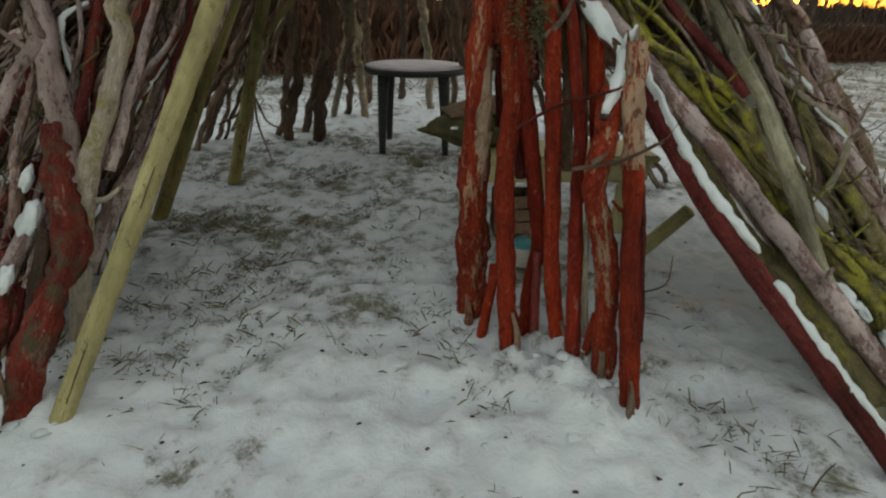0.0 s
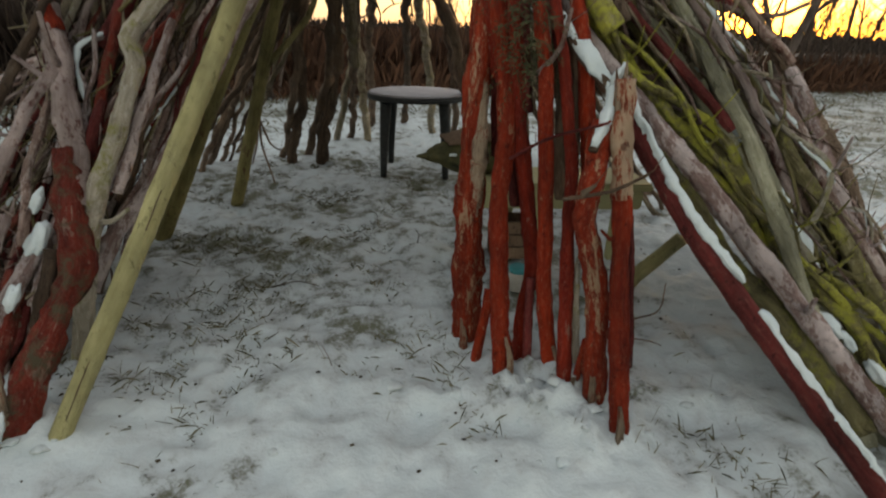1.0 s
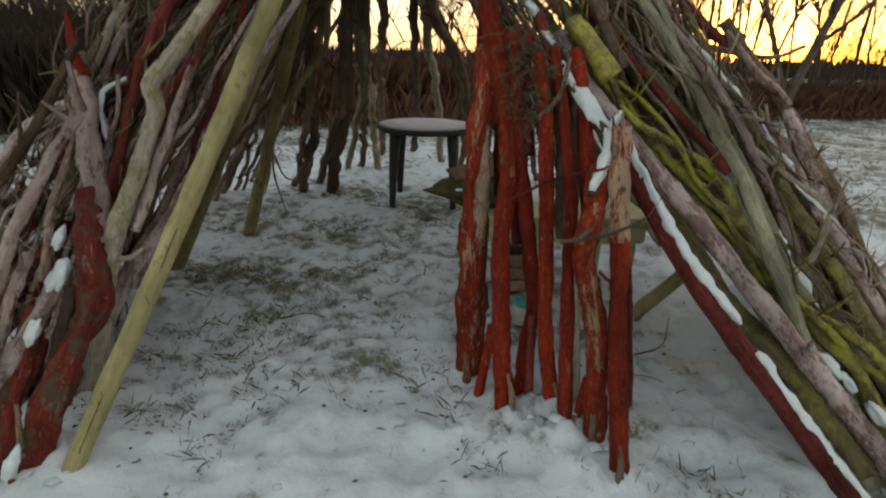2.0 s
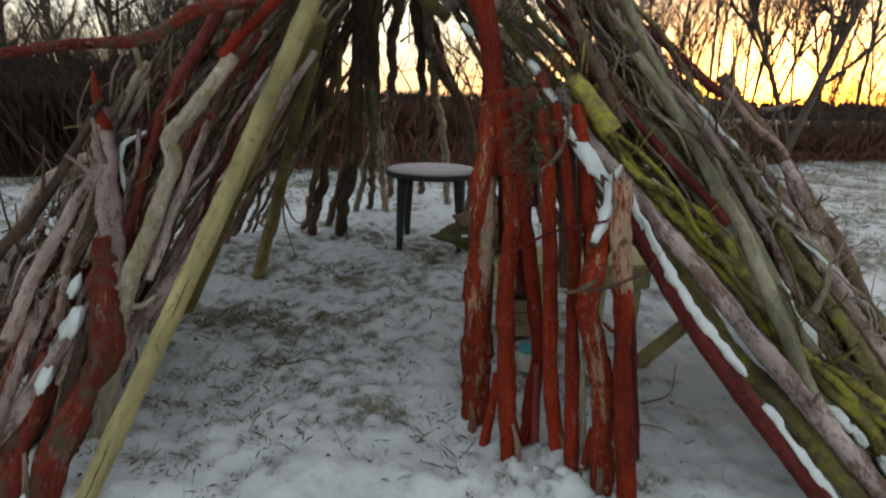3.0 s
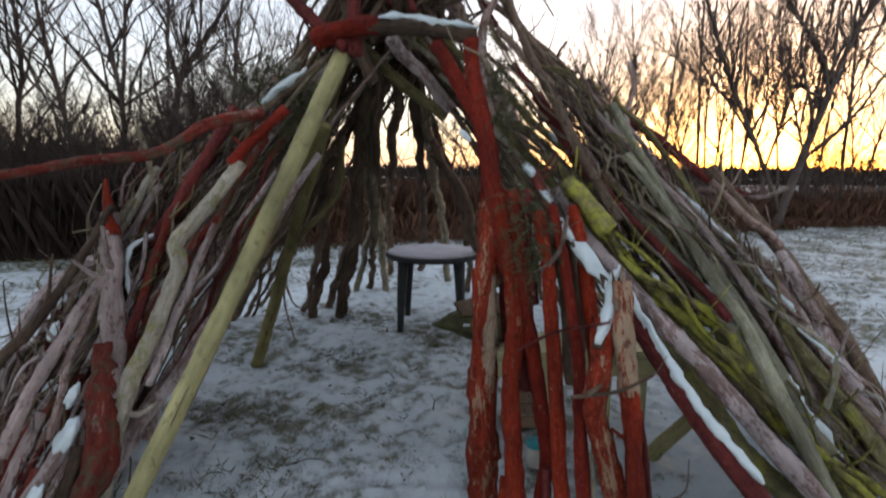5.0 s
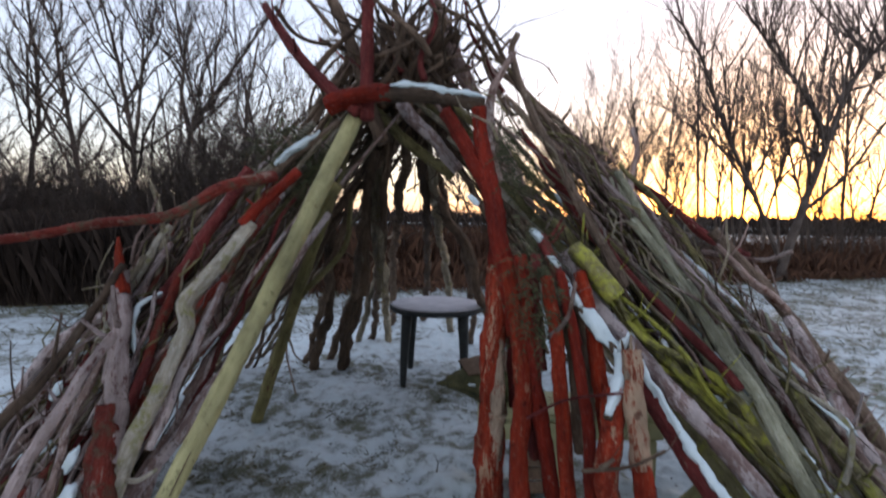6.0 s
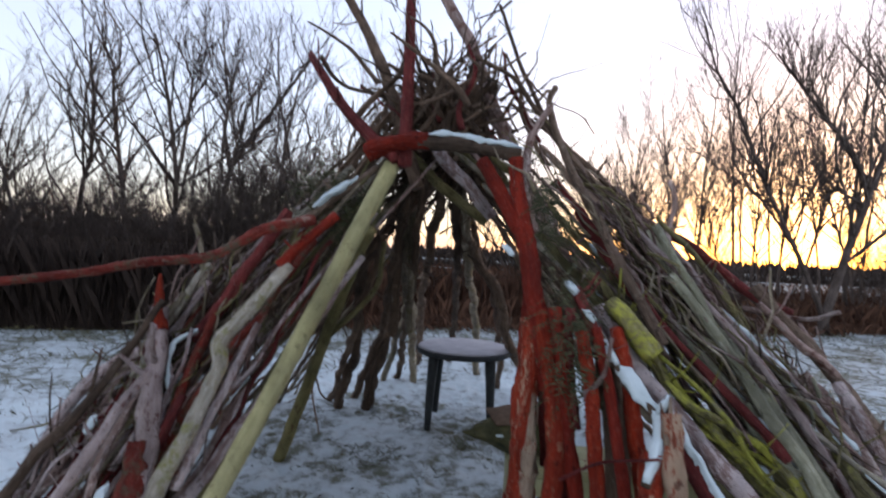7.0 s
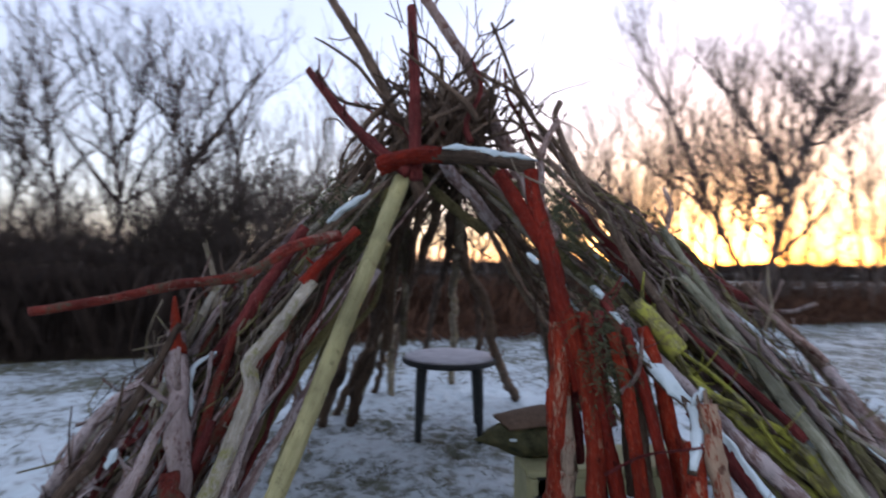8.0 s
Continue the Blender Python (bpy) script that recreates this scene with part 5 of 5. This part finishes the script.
blades(3600, sapling_area, 1.0, 2.7, 0.007, THICKET, "saplings", "thin leafless saplings crowding behind the hedge", 0.13)
blades(88000, thicket_area, 0.2, 1.65, 0.0036, THICKET, "thicket", "dense dark leafless hedge thicket", 0.13)


def tree(name, height, seed, kink=0.25, trunks=1, stem=None, limbs=(), thick=0.011, levels=3, boughs=14):
    """A bare tree: crooked trunk, boughs, branches and fine twigs."""
    rnd = random.Random(seed)
    top = thing(name, "bare leafless tree dark against the dusk", "tree", group="bare trees round the clearing")
    trunk, crown = Builder(), Builder()

    def run(p, d, length, k, bend, rise):
        pts = [p]
        for _ in range(k):
            d = (d + Vector((rnd.gauss(0, bend), rnd.gauss(0, bend), rnd.gauss(rise, bend * 0.8)))).normalized()
            pts.append(pts[-1] + d * length / k)
        return pts

    def shoots(pts, length, r, depth):
        """Side branches along a line of points."""
        k = len(pts) - 1
        count = boughs if depth == 0 else rnd.randint(4, 7) if depth == 1 else rnd.randint(2, 4)
        for _ in range(count):
            t = rnd.uniform(0.2 if depth else 0.3, 1.0)
            i = min(int(t * k), k - 1)
            c = pts[i].lerp(pts[i + 1], t * k - i)
            d = (pts[i + 1] - pts[i]).normalized()
            side = Vector((rnd.gauss(0, 1), rnd.gauss(0, 1), rnd.gauss(0, 0.6))).normalized()
            nd = (d * 0.65 + side * 0.62 + Vector((0, 0, 0.2))).normalized()
            nl = length * rnd.uniform(0.28, 0.55) * (1.25 - 0.55 * t)
            nr = max(r * (1 - 0.65 * t) * rnd.uniform(0.4, 0.6), 0.005)
            line = run(c, nd, nl, 5 if depth < 2 else 2, kink * (0.75 if depth < 2 else 0.6), 0.13)
            crown.tube(line, nr, nr * 0.45, 4 if depth < 1 else 3, 9, 0, 0, 0, False)
            if depth + 1 < levels:
                shoots(line, nl, nr, depth + 1)

    for i in range(trunks):
        if stem:
            line = flow(stem, height / 9)
        else:
            d = Vector((rnd.gauss(0, 0.1) + 0.22 * (i - (trunks - 1) / 2), rnd.gauss(0, 0.12), 1)).normalized()
            line = run(Vector((0.15 * i, 0, -0.1)), d, height * rnd.uniform(0.8, 1), 8, kink * 0.45, 0.06)
        r = thick * height
        trunk.tube(line, r, r * 0.3, 7, 9, 0, 0.06, seed, False)
        shoots(line, height, r, 0)
    for pts, r in limbs:
        line = flow(pts, 0.5)
        trunk.tube(line, r, r * 0.35, 6, 9, 0, 0.06, seed, False)
        shoots(line, height * 0.6, r, 0)
    part("trunk", trunk, TREE, top)
    part("crown", crown, TREE, top, "fine bare branches")
    return top


# the two slanting trees by the grass, and the row of thin ones behind them
tree("leaning_tree", 6.5, 77, 0.24, 1, [Vector(q) for q in ((9.95, 14.0, -0.1), (10.1, 14.0, 0.34), (10.58, 14.0, 2.02), (11.03, 14.0, 3.38), (11.65, 14.0, 5.23), (12.51, 14.0, 6.47), (13.1, 14.0, 7.4))],
     [([(11.09, 14.0, 3.9), (10.4, 13.9, 4.9), (9.51, 13.8, 5.89), (8.5, 13.8, 7.15)], 0.07), ([(11.03, 14.0, 3.38), (10.5, 14.2, 3.75), (10.05, 14.2, 3.72)], 0.05), ([(11.6, 14.0, 5.1), (12.3, 14.1, 5.3), (13.1, 14.2, 6.0)], 0.05)], 0.019, 3, 30)
tree("leaning_tree", 6.5, 88, 0.24, 1, [Vector(q) for q in ((10.3, 14.0, -0.1), (9.96, 14.0, 0.76), (9.18, 14.0, 2.41), (8.35, 14.0, 4.04), (7.64, 14.0, 5.84), (7.08, 14.0, 6.72), (6.71, 14.0, 7.89))], (), 0.0115, 3, 34)
SLENDER = [tree("slender_tree", h, sd, 0.2, n_, None, (), 0.0068, 3, 19) for h, sd, n_ in ((8.6, 101, 1), (6.6, 102, 2), (8.0, 103, 1), (5.0, 104, 2))]
at = [(9.3, 17.0), (10.0, 17.2), (11.4, 17.0), (6.0, 17.0), (8.6, 18.0), (6.9, 16.5), (12.6, 18.5), (5.0, 18.0), (13.6, 17.5), (7.8, 18.5), (14.8, 17.0), (4.4, 20.5),
      (9.0, 21.0), (10.8, 22.0), (15.9, 18.5), (7.2, 21.0), (13.4, 21.5), (5.5, 15.6), (11.8, 19.8), (6.6, 19.5), (17.0, 17.4), (8.0, 15.8), (15.6, 16.2), (9.8, 19.0), (12.1, 17.0), (11.5, 18.2), (12.9, 16.6), (14.1, 18.0)]
for i, (x, y) in enumerate(at):
    m = pose(x, y, 0, 0, 0, random.uniform(0, 360))
    if i < len(SLENDER):
        SLENDER[i].matrix_basis = m
    else:
        copy_thing(SLENDER[i % len(SLENDER)], m @ Matrix.Scale(random.uniform(0.7, 1.1), 4))

for x, y, i, k in ((13.0, 17.2, 0, 1.2), (14.6, 17.6, 2, 1.3), (16.2, 17.0, 0, 1.25), (-4.7, 13.2, 0, 0.85), (-2.8, 13.4, 2, 0.82), (-3.7, 14.2, 0, 0.84)):
    copy_thing(SLENDER[i], pose(x, y, 0, 0, 0, random.uniform(0, 360)) @ Matrix.Scale(k, 4))

# the thicker, tangled trees behind the hedge
tree("bare_tree", 6.0, 201, 0.34, 1, [Vector(q) for q in ((-7.9, 11.5, -0.1), (-7.85, 11.5, 1.49), (-7.73, 11.5, 2.76), (-7.59, 11.5, 3.32), (-7.6, 11.5, 4.72), (-7.75, 11.5, 5.86))], (), 0.012, 3, 22)
tree("bare_tree", 6.0, 202, 0.34, 1, [Vector(q) for q in ((-6.8, 11.8, -0.1), (-6.93, 11.8, 1.82), (-7.05, 11.8, 2.8), (-7.2, 11.8, 3.7), (-7.35, 11.8, 4.6), (-7.4, 11.8, 5.5), (-7.8, 11.8, 6.1))], (), 0.012, 3, 22)
tree("bare_tree", 6.0, 203, 0.3, 1, [Vector(q) for q in ((-5.6, 11.5, -0.1), (-5.64, 11.5, 1.53), (-5.65, 11.5, 2.96), (-5.79, 11.5, 3.9), (-6.07, 11.5, 5.29), (-6.3, 11.5, 6.1))],
     [([(-5.65, 11.5, 2.9), (-5.56, 11.5, 3.4), (-5.46, 11.5, 4.38), (-5.41, 11.5, 5.08), (-5.85, 11.5, 6.0)], 0.045)], 0.013, 3, 18)
tree("bare_tree", 6.0, 204, 0.36, 1, [Vector(q) for q in ((-4.75, 11.5, -0.1), (-4.72, 11.5, 2.03), (-4.46, 11.5, 3.23), (-4.14, 11.5, 3.79), (-3.5, 11.5, 4.67), (-2.8, 11.5, 5.7))],
     [([(-4.46, 11.5, 3.2), (-4.6, 11.4, 4.0), (-4.5, 11.4, 5.0), (-4.8, 11.4, 5.9)], 0.05)], 0.014, 3, 22)
TREES = [tree("bare_tree", 5.6, 11, 0.34, 1), tree("bare_tree", 5.0, 22, 0.3, 2, boughs=11), tree("bare_tree", 3.4, 33, 0.4, 3, boughs=12), tree("bare_tree", 6.2, 44, 0.3, 1), tree("bare_tree", 2.6, 55, 0.42, 4, thick=0.008, boughs=11)]
spots = [(-3.3, 11.9), (-2.2, 12.6), (-3.9, 10.9), (-9.6, 12.4), (-5.2, 10.6),
         (-11.5, 13.0), (-2.6, 13.5), (2.2, 16.0), (3.2, 18.5), (-8.7, 14.5), (-4.3, 14.0), (1.4, 19.5), (4.0, 21.0),
         (-5.0, 17.0), (-9.0, 11.2), (19.5, 19.5), (21.5, 22.0), (18.5, 24.0)]
for i, (x, y) in enumerate(spots):
    m = pose(x, y, 0, 0, 0, random.uniform(0, 360))
    if i < len(TREES):
        TREES[i].matrix_basis = m
    else:
        copy_thing(TREES[(0, 1, 3, 1)[i % 4]], m @ Matrix.Scale(random.uniform(0.8, 1.05), 4))
for i in range(21):
    m = pose(-12 + 10.0 * (i + random.random()) / 21, random.uniform(10, 13), 0, 0, 0, random.uniform(0, 360))
    copy_thing(TREES[(2, 4, 4)[i % 3]], m @ Matrix.Scale(random.uniform(0.75, 1.15), 4))
for i in range(9):
    m = pose(-13 + 9.5 * (i + random.random()) / 9, random.uniform(9.5, 11), 0, 0, 0, random.uniform(0, 360))
    copy_thing(TREES[4], m @ Matrix.Scale(random.uniform(0.75, 1.0), 4))
for x, y, k in ((-3.3, 10.6, 1.0), (-2.6, 11.2, 1.05), (-2.0, 10.4, 0.95), (-2.9, 12.2, 1.0), (-2.0, 12.6, 1.1),
                (-3.6, 10.3, 0.95), (-2.3, 10.8, 1.1)):
    copy_thing(TREES[2], pose(x, y, 0, 0, 0, random.uniform(0, 360)) @ Matrix.Scale(k, 4))
for i in range(9):
    m = pose(1.0 + 8.5 * (i + random.random()) / 9, random.uniform(13.5, 16.5), 0, 0, 0, random.uniform(0, 360))
    copy_thing(TREES[4], m @ Matrix.Scale(random.uniform(0.5, 0.8), 4))


for x, y, k in ((12.6, 16.0, 0.75), (13.6, 16.4, 0.9), (14.4, 16.2, 0.85)):
    copy_thing(TREES[4], pose(x, y, 0, 0, 0, random.uniform(0, 360)) @ Matrix.Scale(k, 4))


def far_wood():
    x = random.uniform(-220, 260)
    return x, 150 + random.random() * 30


def far_hedge():
    x = random.uniform(-40, 110)
    return x, 60 + 0.1 * x + random.random() * 4


def scrub():
    x = random.uniform(-20, 75)
    return x, 26 + 0.2 * max(x, 0) + random.random() ** 1.4 * 22


blades(12000, scrub, 0.15, 0.55, 0.03, DRY, "scrub", "low dry scrub on the snowy field beyond", 0.3)
blades(9000, far_wood, 1.0, 4.5, 0.7, THICKET, "far_wood", "far dark line of woodland", 0.1)
blades(9000, far_hedge, 0.5, 1.3, 0.12, THICKET, "far_hedge", "far low dark hedge across the snowy field", 0.2)

# ---- small litter on the snow ----
LITTER = leafy("leaf_litter", (0.02, 0.016, 0.012), (0.08, 0.06, 0.035))
lb = Builder()
for i in range(170):
    x, y = (random.uniform(-1.0, 2.2), random.uniform(1.3, 3.6)) if i < 120 else (random.uniform(-1, 1), random.uniform(3.5, 6))
    z0, s = lie(x, y), random.uniform(0.004, 0.011)
    base = len(lb.v)
    for k in range(5):
        a = 1.2566 * k + random.uniform(-0.3, 0.3)
        lb.v.append((x + math.cos(a) * s, y + math.sin(a) * s * random.uniform(0.5, 1.2), z0 + random.uniform(0, 0.3) * s))
    lb.v.append((x, y, z0 + s * random.uniform(0.5, 1.1)))
    lb.f += [(base + k, base + (k + 1) % 5, base + 5) for k in range(5)]
tagged(new("leaf_litter", lb.mesh("leaf_litter", LITTER, False)), "dark bits of leaf and soil on the snow", "litter", kind="stuff")
for pts, r in (([(1.62, 2.55, 0.03), (1.78, 2.62, 0.04), (1.86, 2.75, 0.12)], 0.005), ([(0.27, 2.26, 0.0), (0.26, 2.25, 0.05), (0.24, 2.24, 0.11)], 0.002),
               ([(0.63, 3.5, 0.02), (0.64, 3.52, 0.07), (0.62, 3.54, 0.1)], 0.004), ([(1.52, 2.4, 0.03), (1.6, 2.32, 0.06), (1.66, 2.33, 0.03)], 0.004),
               ([(1.68, 1.5, 0.0), (1.69, 1.5, 0.06), (1.7, 1.49, 0.12)], 0.003), ([(1.42, 1.47, 0.0), (1.44, 1.47, 0.05), (1.47, 1.46, 0.07)], 0.003),
               ([(-0.12, 2.9, 0.02), (0.0, 2.95, 0.03), (0.12, 2.9, 0.03)], 0.004), ([(0.8, 1.5, 0.0), (0.82, 1.5, 0.03), (0.85, 1.49, 0.05)], 0.002)):
    tb = Builder()
    tb.tube(pts, r, r * 0.5, 6, 0.03, 0.004, 0.1, pts[0][0] * 9)
    tagged(new("fallen_twig", tb.mesh("fallen_twig", BROWN)), "thin dark twig lying in the snow", "twig", "twigs on the snow")

# clods of snow kicked up about the posts and along the floor
cb = Builder()
seed_bm = bmesh.new()
bmesh.ops.create_icosphere(seed_bm, subdivisions=2, radius=1)
ball_v = [v.co.copy() for v in seed_bm.verts]
ball_f = [tuple(v.index for v in f.verts) for f in seed_bm.faces]
seed_bm.free()
for i in range(80):
    if i < 35:
        x, y, s = 1.05 + random.gauss(0, 0.2), 2.0 + random.gauss(0, 0.12), random.uniform(0.008, 0.026)
    elif i < 45:
        x, y, s = -0.66 + random.gauss(0, 0.1), 1.92 + random.gauss(0, 0.07), random.uniform(0.006, 0.02)
    else:
        x, y, s = random.uniform(-0.9, 2.2), random.uniform(1.3, 3.4), random.uniform(0.005, 0.012)
    base, c = len(cb.v), Vector((x, y, lie(x, y) - s * 0.25))
    for q in ball_v:
        k = 1 + 0.8 * noise.noise(q * 1.7 + c * 13)
        cb.v.append(c + Vector((q.x * s * 1.6, q.y * s * 1.5, q.z * s * 0.5)) * k)
    cb.f += [tuple(base + n for n in f) for f in ball_f]
tagged(new("snow_clods", cb.mesh("snow_clods", SNOW_GROUND)), "small loose clods of snow on the trodden ground", "snow", kind="stuff")
